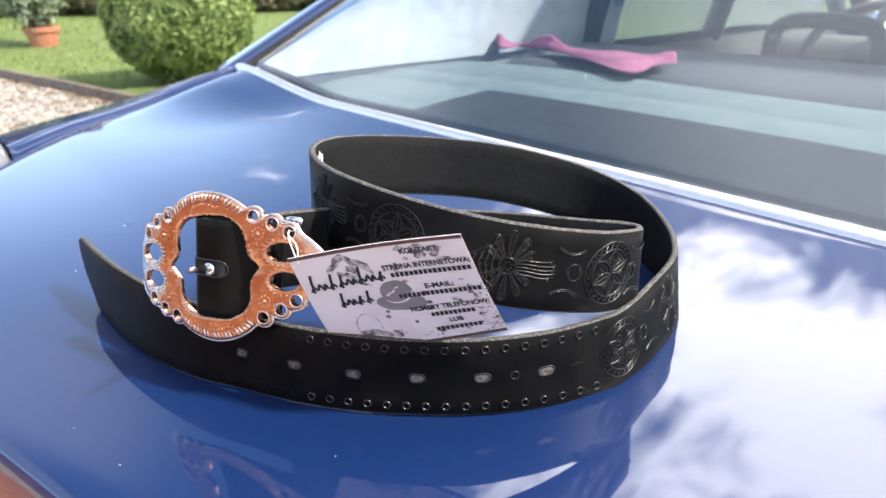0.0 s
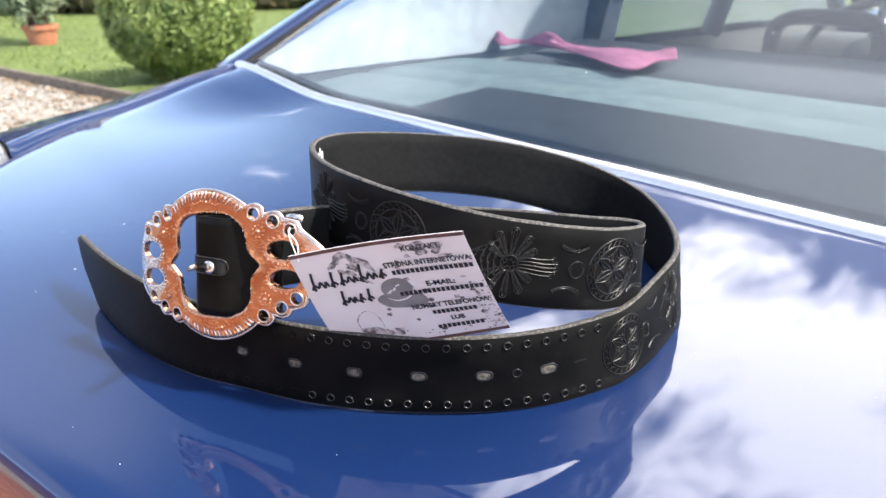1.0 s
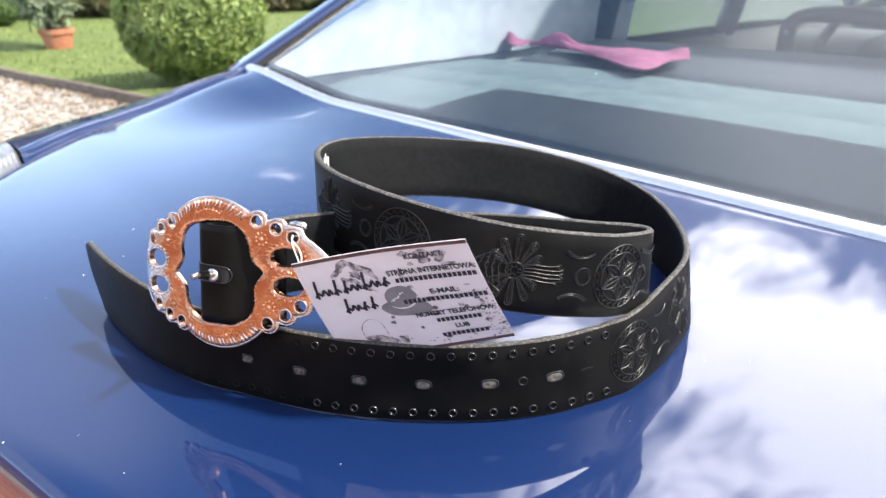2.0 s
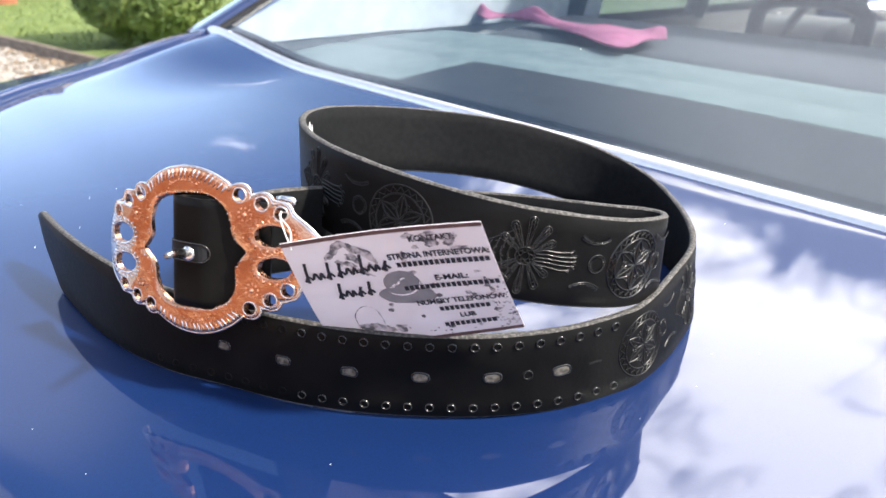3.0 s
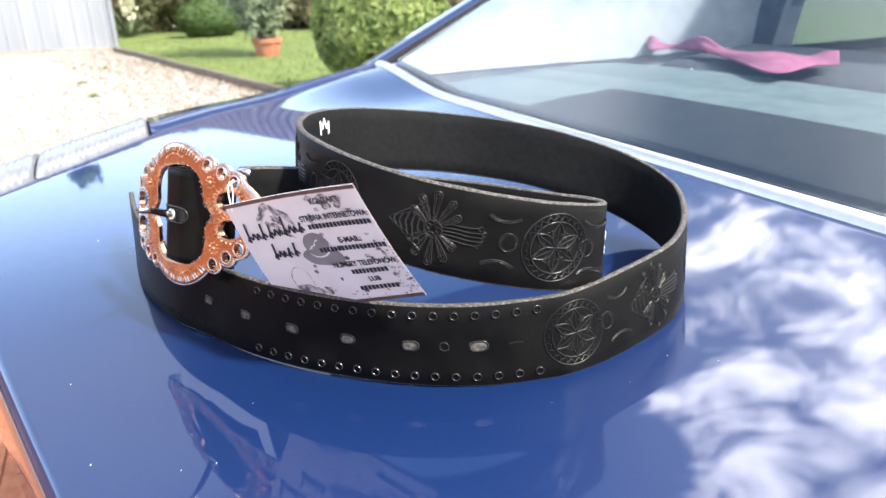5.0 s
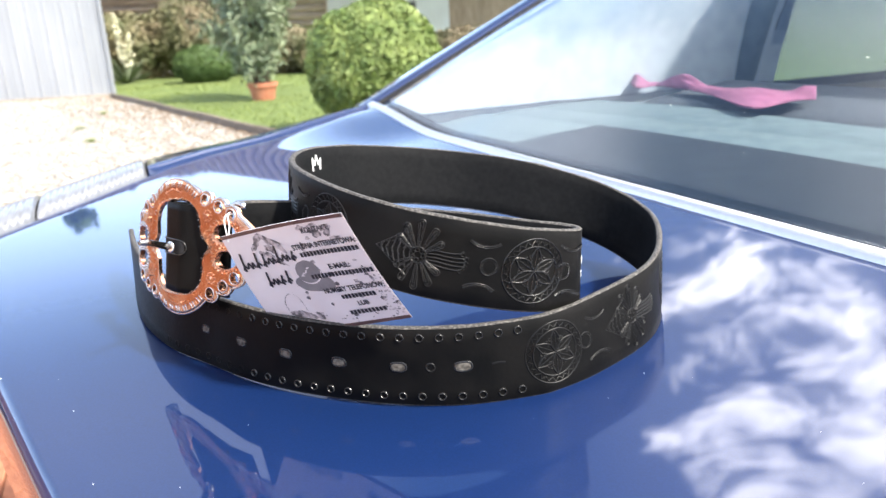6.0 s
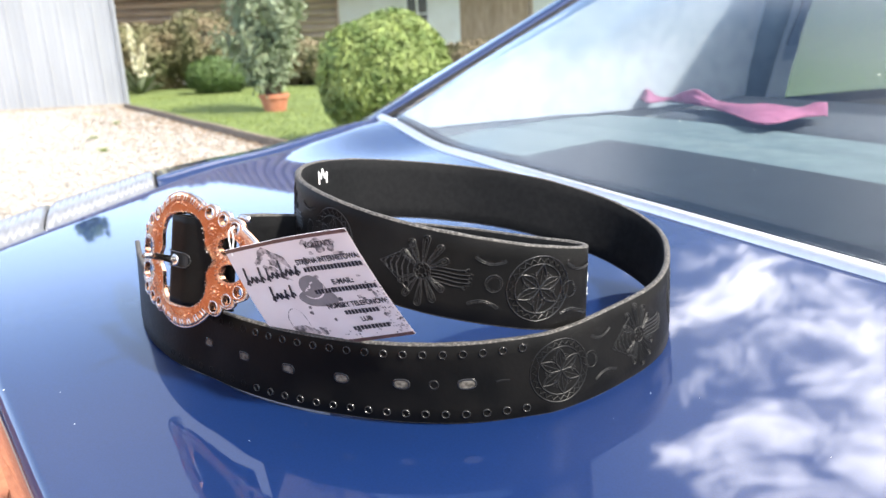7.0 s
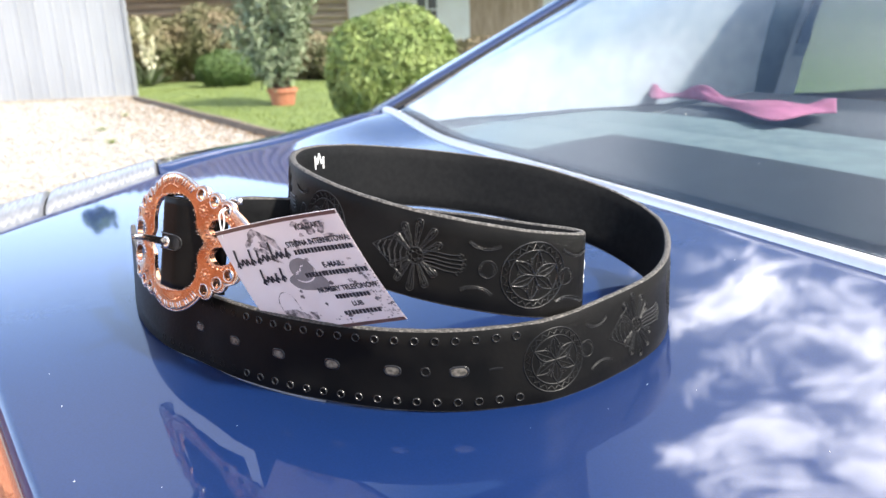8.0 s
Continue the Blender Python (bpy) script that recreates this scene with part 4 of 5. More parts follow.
    rows = [[C(2.90 + 1.02 * k / 10, w, 0.90 - 0.11 * (k / 10) ** 2 - 0.03 * ((w - 0.5) / 0.7) ** 2) for k in range(11)] for w in np.linspace(wr - 0.06, wl + 0.02, 12)]
    part("bonnet", grid_mesh(rows), PAINT, car, smooth=True)
    part("floor_pan", box(pose(*C(1.9, 0.5, 0.28), 0, 0, rot), (3.6, 1.5, 0.06), 0.01), DARK_TRIM, car)
    part("front_bumper", box(pose(*C(3.93, 0.5, 0.52), 0, 0, rot), (0.10, 1.56, 0.50), 0.04), PAINT, car)
    # tail under the boot lid's edge
    rows = []
    for w in np.linspace(-0.36, 1.22, 30):
        uf = u_front(max(W_NEAR, min(1.0, w))) + 0.04 + 0.10 * abs((w - 0.43) / 0.79) ** 4
        rows.append([C(uf, w, z) for z in (0.80, 0.70)] + [C(uf + 0.02, w, 0.62), C(uf + 0.03, w, 0.45), C(uf + 0.06, w, 0.28), C(uf + 0.15, w, 0.24)])
    part("rear_bumper", grid_mesh(rows), PAINT, car, smooth=True)
    # wheels
    for u in (0.55, 3.10):
        for w in (wl - 0.05, wr + 0.02):
            wh = thing("wheel", "", "")
            wh.parent = car
            wh.matrix_parent_inverse = Matrix.Translation(-car.location)
            c = C(u, w, 0.29)
            prof = [(0.20, -0.085), (0.27, -0.09), (0.29, -0.06), (0.29, 0.06), (0.27, 0.09), (0.20, 0.085)]
            rows = [[c + CW * o + (CU * math.cos(a * math.tau / 32) + Vector((0, 0, math.sin(a * math.tau / 32)))) * r for r, o in prof] for a in range(32)]
            part("tyre", grid_mesh(rows, close_u=True), RUBBER, wh, smooth=True)
            bm = bmesh.new()
            tube(bm, [c - CW * 0.075, c + CW * 0.075], 0.20, 28)
            part("rim", bm, NICKEL, wh)


build_cabin()


def pink_cloth():
    a, b = Vector((0.060, 1.785, 0)), Vector((0.378, 1.375, 0))
    rows = []
    for i in range(70):
        s = i / 69
        reach = 0.03 + 0.09 * math.exp(-((s - 0.08) / 0.07) ** 2) + 0.235 * math.exp(-((s - 0.70) / 0.17) ** 2) + 0.02 * noise.noise((s * 9, 3.1, 0))
        row = []
        for j in range(20):
            t = j / 19
            q = a.lerp(b, s) + Vector((-0.06, -1.0, 0)) * (reach * t + 0.03 * math.exp(-((s - 0.35) / 0.2) ** 2))
            fold = 0.5 + 0.5 * math.sin(s * 19 + 3 * t + 3 * noise.noise((s * 4, t * 2, 5.0)))
            z = 0.944 + 0.032 * math.sin(math.pi * min(1, 0.1 + t * 0.95)) * (0.30 + 0.70 * fold) * (0.55 + 0.6 * noise.noise((s * 4, t, 9.0)) + 0.35 * math.exp(-((s - 0.05) / 0.05) ** 2))
            row.append((q.x, q.y, max(z, 0.943)))
        rows.append(row)
    ob = part("pink_cloth", grid_mesh(rows), PINK, None, smooth=True)
    so = ob.modifiers.new("thickness", "SOLIDIFY")
    so.thickness = 0.003
    tagged(ob, "crumpled pink cloth lying on the rear shelf of the car", "cloth")


pink_cloth()

# paving in front of the car
paving = thing("pavement", "red-brown block paving before the timber wall", "pavement", kind="structure", at=tuple(C(-0.6, 0.3, 0)))

# ---------------------------------------------------------------- belt
HALF, THICK = 0.0219, 0.0038
# plan place and height of the strap's middle line, and how far its top leans to the inside
BELT_LINE = [
    (-0.2555, 0.4695, 0.9275, 0.000), (-0.2170, 0.4254, 0.9262, 0.004), (-0.1770, 0.3886, 0.9245, 0.008), (-0.1390, 0.3640, 0.9232, 0.008),
    (-0.1041, 0.3505, 0.9222, 0.006), (-0.0720, 0.3387, 0.9217, 0.005), (-0.0385, 0.3310, 0.9212, 0.003), (-0.0055, 0.3279, 0.9210, 0.001), (0.0270, 0.3288, 0.9210, 0.001),
    (0.0590, 0.3356, 0.9212, 0.002), (0.0870, 0.3480, 0.9222, 0.003), (0.1030, 0.3585, 0.9232, 0.004),
    (0.1240, 0.3850, 0.9250, 0.007), (0.1470, 0.4250, 0.9288, 0.005), (0.1510, 0.4733, 0.9318, 0.000), (0.1390, 0.5240, 0.9370, -0.006),
    (0.1027, 0.5500, 0.9500, -0.008), (0.0466, 0.5507, 0.9660, -0.010), (-0.0109, 0.5411, 0.9758, -0.011), (-0.0571, 0.5115, 0.9843, -0.008),
    (-0.0760, 0.4766, 0.9899, -0.003), (-0.0775, 0.4360, 0.9935, 0.001), (-0.0642, 0.3968, 0.9941, 0.004), (-0.0377, 0.3651, 0.9924, 0.005),
    (0.0000, 0.3430, 0.9870, 0.005), (0.0414, 0.3355, 0.9800, 0.002), (0.0837, 0.3500, 0.9700, 0.001), (0.1080, 0.3720, 0.9635, 0.000),
    (0.1110, 0.3810, 0.9625, -0.002), (0.1030, 0.3855, 0.9625, -0.004), (0.0852, 0.3875, 0.9631, -0.006), (0.0305, 0.3971, 0.9649, -0.007),
    (-0.0250, 0.4000, 0.9660, -0.005), (-0.0600, 0.3840, 0.9720, 0.000), (-0.0860, 0.3640, 0.9760, 0.003),
]
BELT_N = 420
belt_pts, belt_s = spline(BELT_LINE, BELT_N)
BELT_LEN = float(belt_s[-1])


def belt_frame(s):
    """Middle, direction, up and outward (right-hand) of the strap at s metres from its tip."""
    x = min(max(s, 0.0), BELT_LEN) / BELT_LEN * (BELT_N - 1)
    i = min(int(x), BELT_N - 2)
    f = x - i
    p = belt_pts[i] * (1 - f) + belt_pts[i + 1] * f
    a, b = belt_pts[max(i - 1, 0)], belt_pts[min(i + 2, BELT_N - 1)]
    t = Vector((b - a)[:3]).normalized()
    left = Vector((-t.y, t.x, 0)).normalized()
    up = (Vector((0, 0, 2 * HALF)) + left * float(p[3])).normalized()
    up = (up - t * up.dot(t)).normalized()
    out = t.cross(up).normalized()
    return Vector(p[:3]), t, up, out


def on_belt(s, h, o=0.0):
    """A place on the strap's outer face: s along, h up from the middle in metres, o proud of it."""
    p, t, up, out = belt_frame(s)
    if s > BELT_LEN:
        p = p + t * (s - BELT_LEN)
    return p + up * h + out * (THICK / 2 + o)


belt = thing("belt", "coiled black leather belt with pressed folk ornament on the boot lid", "belt", at=(0.03, 0.44, 0.90))


def tip_edges(s):
    """Lower and upper edge of the strap, whose tip is cut from below to a blunt point."""
    return -HALF + (HALF + 0.0015) * max(0.0, 1 - s / 0.036), HALF - 0.0055 * max(0.0, 1 - s / 0.013)


def build_strap():
    bm = bmesh.new()
    r = 0.0009
    n = BELT_N
    loops = []
    for i in range(n):
        s = belt_s[i]
        p, t, up, out = belt_frame(s)
        lo, hi = tip_edges(s)
        mid, hh = (lo + hi) / 2, (hi - lo) / 2
        th = THICK / 2 * (0.45 + 0.55 * min(1, s / 0.01))
        wob = 0.0004 * noise.noise((s * 60, 0.0, 0.0))
        pts = []
        hs = [lo + r, mid - hh * 0.6, mid, mid + hh * 0.6, hi - r]
        for h in hs:
            pts.append(p + up * h + out * th)
        pts += [p + up * (hi + wob) + out * (th - r), p + up * (hi + wob) - out * (th - r)]
        for h in hs[::-1]:
            pts.append(p + up * h - out * th)
        pts += [p + up * lo - out * (th - r), p + up * lo + out * (th - r)]
        loops.append([bm.verts.new(q) for q in pts])
    m = len(loops[0])
    for i in range(n - 1):
        for k in range(m):
            f = bm.faces.new((loops[i][k], loops[i][(k + 1) % m], loops[i + 1][(k + 1) % m], loops[i + 1][k]))
            f.smooth = True
            f.material_index = 0 if k < 4 else 1 if k in (4, 5, 6) else 2 if k < 11 else 1
    bm.faces.new(loops[0][::-1])
    bm.faces.new(loops[-1])
    bmesh.ops.recalc_face_normals(bm, faces=bm.faces)
    return part("strap", bm, LEATHER, belt, "smooth black strap with raw cut edges", extra=(RAW_EDGE, SUEDE))


strap = build_strap()


def dulled(s0):
    """Front run: flatter, duller ornament; at the inner run's start this paints in shade."""
    return s0 < 0.5 * BELT_LEN or s0 < S_ROS1 - 1.5 * PITCH


def pressed(s0):
    return SOFT_EMBOSS if dulled(s0) else EMBOSS


def ridge(bm, curve, s0, width=0.0007, height=0.0005, closed=False, sx=1.0, sy=1.0, rot=0.0, h0=0.0):
    """A pressed ridge along a flat curve laid on the strap round s0."""
    n = len(curve)
    height *= 0.6 if dulled(s0) else 1.0
    c, q = math.cos(rot), math.sin(rot)
    pts = [((x * c - y * q) * sx, (x * q + y * c) * sy) for x, y in curve]
    rows = []
    for i in range(n):
        a, b = pts[(i - 1) % n if closed else max(0, i - 1)], pts[(i + 1) % n if closed else min(n - 1, i + 1)]
        dx, dy = b[0] - a[0], b[1] - a[1]
        l = math.hypot(dx, dy) or 1
        nx, ny = -dy / l * width / 2, dx / l * width / 2
        x, y = pts[i]
        row = []
        for k, o in ((-1.25, 0.00002), (-0.6, height * 0.95), (0.0, height * 1.35), (0.6, height * 0.95), (1.25, 0.00002)):
            row.append(bm.verts.new(on_belt(s0 + x + nx * k, h0 + y + ny * k, o)))
        rows.append(row)
    for i in range(n - (0 if closed else 1)):
        for k in range(4):
            f = bm.faces.new((rows[i][k], rows[i][k + 1], rows[(i + 1) % n][k + 1], rows[(i + 1) % n][k]))
            f.smooth = True


def arc(cx, cy, r, a0, a1, n=12):
    return [(cx + r * math.cos(math.radians(a0 + (a1 - a0) * i / (n - 1))), cy + r * math.sin(math.radians(a0 + (a1 - a0) * i / (n - 1)))) for i in range(n)]


def ring(r, n=40, cx=0, cy=0):
    return [(cx + r * math.cos(i * math.tau / n), cy + r * math.sin(i * math.tau / n)) for i in range(n)]


def rosette(s0):
    bm = bmesh.new()
    R = 0.0168
    ridge(bm, ring(R), s0, 0.0007, 0.0005, True)
    ridge(bm, ring(R * 0.76), s0, 0.0008, 0.0006, True)
    zig = []
    for k in range(48):
        a = k * math.tau / 48
        zig.append((math.cos(a) * R * (0.95 if k % 2 else 0.81), math.sin(a) * R * (0.95 if k % 2 else 0.81)))
    ridge(bm, zig, s0, 0.0006, 0.0005, True)
    q = R * 0.74
    for k in range(6):
        a = 60 * k + 30
        for sgn in (1, -1):
            # petal arcs of the six-fold star
            th = math.radians(a)
            side = [(q * t * math.cos(th) - sgn * q * 0.22 * math.sin(math.pi * t) * math.sin(th), q * t * math.sin(th) + sgn * q * 0.22 * math.sin(math.pi * t) * math.cos(th)) for t in np.linspace(0, 1, 12)]
            ridge(bm, side, s0, 0.0008, 0.0006)
        ridge(bm, [(q * t * math.cos(math.radians(a)), q * t * math.sin(math.radians(a))) for t in (0.15, 0.5, 0.9)], s0, 0.0005, 0.0004)
        b = math.radians(a + 30)
        for d in (0.52, 0.66):
            for e in (-0.08, 0.08):
                ridge(bm, arc(q * d * math.cos(b) - q * e * math.sin(b), q * d * math.sin(b) + q * e * math.cos(b), q * 0.06, 0, 320, 7), s0, 0.0004, 0.0004)
    return part("rosette", bm, pressed(s0), strap, "pressed six-petal rosette in a toothed ring")


def flower_cross(s0, flip=1):
    bm = bmesh.new()
    ridge(bm, ring(0.0042, 24), s0, 0.0007, 0.0006, True)
    for k in range(7):
        ridge(bm, ring(0.0010, 8, 0.0026 * math.cos(k * 0.9), 0.0026 * math.sin(k * 0.9)), s0, 0.0004, 0.0005, True)
    for a in (90, 62, 118, -90, -62, -118, 35, -35, 145, -145):
        th = math.radians(a)
        L = 0.0165 if abs(a) == 90 else 0.0150 if abs(a) in (62, 118) else 0.0125
        for wd in (0.0012, 0.0005):
            outl = []
            for t in np.linspace(0, 1, 9):
                outl.append((0.0045 + (L - 0.0045) * t, -wd * (0.5 + t)))
            outl += [(L + wd * 1.5 * math.sin(b), -wd * 1.5 * math.cos(b)) for b in np.linspace(0, math.pi, 7)]
            for t in np.linspace(1, 0, 9):
                outl.append((0.0045 + (L - 0.0045) * t, wd * (0.5 + t)))
            rot = [(x * math.cos(th) - y * math.sin(th), x * math.sin(th) + y * math.cos(th)) for x, y in outl]
            ridge(bm, rot, s0, 0.0006, 0.0005)
        cx, cy = (L - 0.0008) * math.cos(th), (L - 0.0008) * math.sin(th)
        ridge(bm, arc(cx, cy, 0.0009, 0, 330, 9), s0, 0.0004, 0.0004)
    # scrolled arm to one side, stepped wedge to the other
    for y0, l in ((0.0035, 0.017), (0.0017, 0.019), (0.0, 0.019), (-0.0017, 0.019), (-0.0035, 0.017)):
        crv = [(flip * (0.0045 + l * t), y0 * (1 + 0.25 * t) + 0.00025 * math.sin(t * 7)) for t in np.linspace(0, 1, 16)]
        ridge(bm, crv, s0, 0.0006, 0.0005)
        ridge(bm, arc(flip * (0.0045 + l), y0 * 1.25, 0.0011, 0, 300, 9), s0, 0.0004, 0.0004)
    for k in range(5):
        d = 0.0055 + k * 0.0032
        hh = 0.0095 - k * 0.0017
        ridge(bm, [(-flip * d, -hh), (-flip * (d + 0.002), 0), (-flip * d, hh)], s0, 0.0008, 0.0005)
        for m in range(4):
            y = -hh + (m + 0.5) * hh / 2
            ridge(bm, [(-flip * (d + 0.0006), y), (-flip * (d + 0.0022), y * 0.9)], s0, 0.0005, 0.0004)
    ridge(bm, [(-flip * 0.005, 0.012), (-flip * 0.023, 0.0), (-flip * 0.005, -0.012)], s0, 0.0008, 0.0005)
    return part("flower_cross", bm, pressed(s0), strap, "pressed flower with scrolled arms")


def small_ring(s0, h0=0.0):
    bm = bmesh.new()
    ridge(bm, ring(0.0044, 24), s0, 0.0005, 0.0004, True, h0=h0)
    for k in range(18):
        a = k * math.tau / 18
        ridge(bm, [(0.0030 * math.cos(a), 0.0030 * math.sin(a)), (0.0040 * math.cos(a), 0.0040 * math.sin(a))], s0, 0.0005, 0.0004, h0=h0)
    return part("pressed_ring", bm, pressed(s0), strap)


def crescent(s0, h0, sgn):
    bm = bmesh.new()
    for r0 in (0.0130, 0.0138):
        ridge(bm, [(r0 * math.sin(a), sgn * (0.0105 - r0 * math.cos(a))) for a in np.linspace(-0.62, 0.62, 16)], s0, 0.0005, 0.0004, h0=h0)
    for k in range(20):
        a = -0.6 + k * 0.063
        ridge(bm, [(0.0131 * math.sin(a), sgn * (0.0105 - 0.0131 * math.cos(a))), (0.0120 * math.sin(a), sgn * (0.0105 - 0.0120 * math.cos(a)))], s0, 0.0005, 0.0004, h0=h0)
    return part("crescent", bm, pressed(s0), strap)


def near_s(x, y, lo, hi):
    """Station of the strap nearest to a plan place, between lo and hi (parts of its length)."""
    a, b = int(lo * BELT_N), int(hi * BELT_N)
    seg = belt_pts[a:b, :2]
    return float(belt_s[a + int(((seg - np.array((x, y))) ** 2).sum(1).argmin())])


S_ROS2 = near_s(0.1017, 0.3563, 0.0, 0.45)
S_HOLE1, S_HOLE6 = near_s(-0.1041, 0.3507, 0.0, 0.4), near_s(0.0597, 0.3345, 0.0, 0.4)
S_ROS1, S_FLW = near_s(0.0914, 0.3535, 0.6, 0.9), near_s(0.038, 0.330, 0.6, 0.9)
PITCH = S_ROS1 - S_FLW
# ornament repeats along the strap: rosette, ring, flower, ...
for base in (S_ROS2, S_ROS2 + 2 * PITCH, S_ROS2 + 4 * PITCH):
    rosette(base)
    small_ring(base + 0.34 * PITCH)
    flower_cross(base + PITCH, -1 if base < 0 else 1)
    crescent(base + 0.50 * PITCH, 0.0125, 1)
    crescent(base + 0.50 * PITCH, -0.0125, -1)
for base in (S_ROS1, S_ROS1 - 2 * PITCH):
    rosette(base)
    small_ring(base - 0.40 * PITCH)
    crescent(base - 0.46 * PITCH, 0.0125, 1)
    crescent(base - 0.46 * PITCH, -0.0125, -1)
    flower_cross(base - PITCH, 1)
small_ring(S_ROS1 + 0.018)
crescent(S_ROS1 + 0.022, 0.0135, 1)
crescent(S_ROS1 + 0.022, -0.0135, -1)


def slot(s0, k):
    """An oval punched slot with a pressed rim and a pale worn lining."""
    bm = bmesh.new()
    ax, ay = 0.0034 + 0.0002 * k, 0.0021 + 0.00008 * k
    outl = []
    for i in range(24):
        a = i * math.tau / 24
        x = ax * (abs(math.cos(a)) ** 0.7) * (1 if math.cos(a) > 0 else -1)
        y = ay * (abs(math.sin(a)) ** 0.7) * (1 if math.sin(a) > 0 else -1)
        q = 1 + 0.16 * noise.noise((math.cos(a) * 1.3 + 3 * k, math.sin(a) * 1.3, 0.7))
        outl.append((x * q, y * q))
    ridge(bm, outl, s0, 0.0010, 0.0005, True)
    rim = part("slot", bm, EMBOSS, strap)
    bm = bmesh.new()
    vs = [bm.verts.new(on_belt(s0 + x * 0.9, y * 0.9, 0.0001)) for x, y in outl]
    c = [bm.verts.new(on_belt(s0 + x * 0.62, y * 0.62, 0.00018)) for x, y in outl]
    for i in range(24):
        bm.faces.new((vs[i], vs[(i + 1) % 24], c[(i + 1) % 24], c[i]))
    bm.faces.new(c)
    part("slot_lining", bm, EYELET_INSIDE, rim, "pale worn inside of the slot")


SLOT_STEP = (S_HOLE6 - S_HOLE1) / 5
for k in range(6):
    slot(S_HOLE1 + k * SLOT_STEP, k)


def stitch_ring(s0, h0):
    bm = bmesh.new()
    ridge(bm, ring(0.0019, 14), s0, 0.0008, 0.0010 if s0 > S_HOLE1 + 1.2 * SLOT_STEP else 0.0003, True, h0=h0)
    return part("pressed_eyelet", bm, EMBOSS if s0 > S_HOLE1 + 1.2 * SLOT_STEP else LEATHER, strap)


S_ROW = near_s(0.0863, 0.3455, 0.0, 0.4)
for k in range(24):
    for h in (0.0163, -0.0163):
        stitch_ring(S_ROW - k * 0.0102, h)


def faint_ring(s0):
    bm = bmesh.new()
    ridge(bm, ring(0.0022, 16), s0, 0.0009, 0.0005, True)
    return part("pressed_ring", bm, SOFT_EMBOSS, strap)


def pressed_dash(s0, half):
    bm = bmesh.new()
    ridge(bm, [(-half, 0.0), (-half * 0.3, 0.0004), (half * 0.3, 0.0004), (half, 0.0)], s0, 0.0009, 0.0002)
    return part("pressed_dash", bm, SOFT_EMBOSS, strap)


faint_ring(S_HOLE1 + 4.5 * SLOT_STEP)
pressed_dash(S_HOLE6 + 0.55 * SLOT_STEP, 0.0035)


def scuff(s0, h0, ds, dh):
    """A short pale scratch where the strap is folded sharply."""
    bm = bmesh.new()
    ridge(bm, [(0.0, 0.0), (ds * 0.5, dh * 0.6), (ds, dh)], s0, 0.0008, 0.0002, h0=h0)
    part("scuff", bm, CHALK, strap, "pale scratch on the fold")


S_FOLD = near_s(0.1112, 0.3790, 0.6, 0.95)
for ds, h0, da, dh in ((-0.001, 0.004, 0.002, 0.003), (0.001, 0.001, -0.002, 0.003), (-0.002, -0.002, 0.003, 0.001), (0.000, -0.005, 0.001, 0.003), (0.001, 0.012, 0.001, 0.004)):
    scuff(S_FOLD + ds, h0, da, dh)


def crown_mark():
    """White three-pointed mark on the raw inside of the loop."""
    s0 = near_s(-0.0785, 0.455, 0.35, 0.7)
    pts = [(-0.0055, -0.004), (-0.006, 0.003), (-0.003, -0.0005), (0.0, 0.0055), (0.0025, -0.0005), (0.006, 0.004), (0.0055, -0.004)]
    bm = bmesh.new()
    rows = []
    for i in range(len(pts) - 1):
        a, b = Vector(pts[i]).to_3d(), Vector(pts[i + 1]).to_3d()
        d = (b - a).normalized()
        n = Vector((-d.y, d.x, 0)) * 0.0009
        q = []
        for v in (a - n - d * 0.0004, b - n + d * 0.0004, b + n + d * 0.0004, a + n - d * 0.0004):
            p, t, up, out = belt_frame(s0 + v.x)
            q.append(bm.verts.new(p + up * (v.y + 0.0105) - out * (THICK / 2 + 0.00025 + 0.00002 * i)))
        bm.faces.new(q)
    part("crown_mark", bm, CHALK, strap, "white hand-drawn crown mark")


crown_mark()


def dust():
    """Pale specks lying on the lid and on the rear window."""
    rng = random.Random(11)
    bm = bmesh.new()
    for k in range(105):
        r = rng.choice((0.00016, 0.0002, 0.00024, 0.0003, 0.0005))
        if k < 80:
            u, w = rng.uniform(0.02, 0.54), rng.uniform(-0.20, 0.75)
            p = C(u, w, hood_z(u, w) + r * 0.3)
        else:
            p = screen_at(rng.uniform(0.1, 0.9), rng.uniform(0.03, 0.45), r * 0.5 + 0.0005)
            r *= 1.6
        m = Matrix.Translation(p) @ Matrix.Rotation(rng.uniform(0, 3.1), 4, "Z") @ Matrix.Diagonal((1.0 + rng.random(), 1.0, 0.6, 1.0))
        bmesh.ops.create_icosphere(bm, subdivisions=1, radius=r, matrix=m)
    ob = part("dust", bm, CHALK, None)
    tagged(ob, "pale dust specks on the paint and the glass", "dust", kind="stuff")


dust()

# ---------------------------------------------------------------- buckle (part of the belt)
BE1 = Vector((0.918, -0.397, 0.03)).normalized()
BE2 = Vector((0.06, 0.20, 0.978))
BE2 = (BE2 - BE1 * BE2.dot(BE1)).normalized()
BE3 = BE1.cross(BE2).normalized()           # towards the viewer
if BE3.y > 0:
    BE3 = -BE3
BC = Vector((-0.1125, 0.3455, 0.9745)) - BE1 * 0.0015


B_COS, B_SIN = math.cos(radians(6.5)), math.sin(radians(6.5))


def on_bar(x, y, o=0.0):
    """A place by the strap's folded end: x along, y up, o proud of the bowed plate."""
    bow = 2.6 * x * x if x > 0 else 1.6 * x * x + 20.0 * max(0.0, -x - 0.045) ** 2
    return BC + BE1 * x + BE2 * y + BE3 * (o - bow)


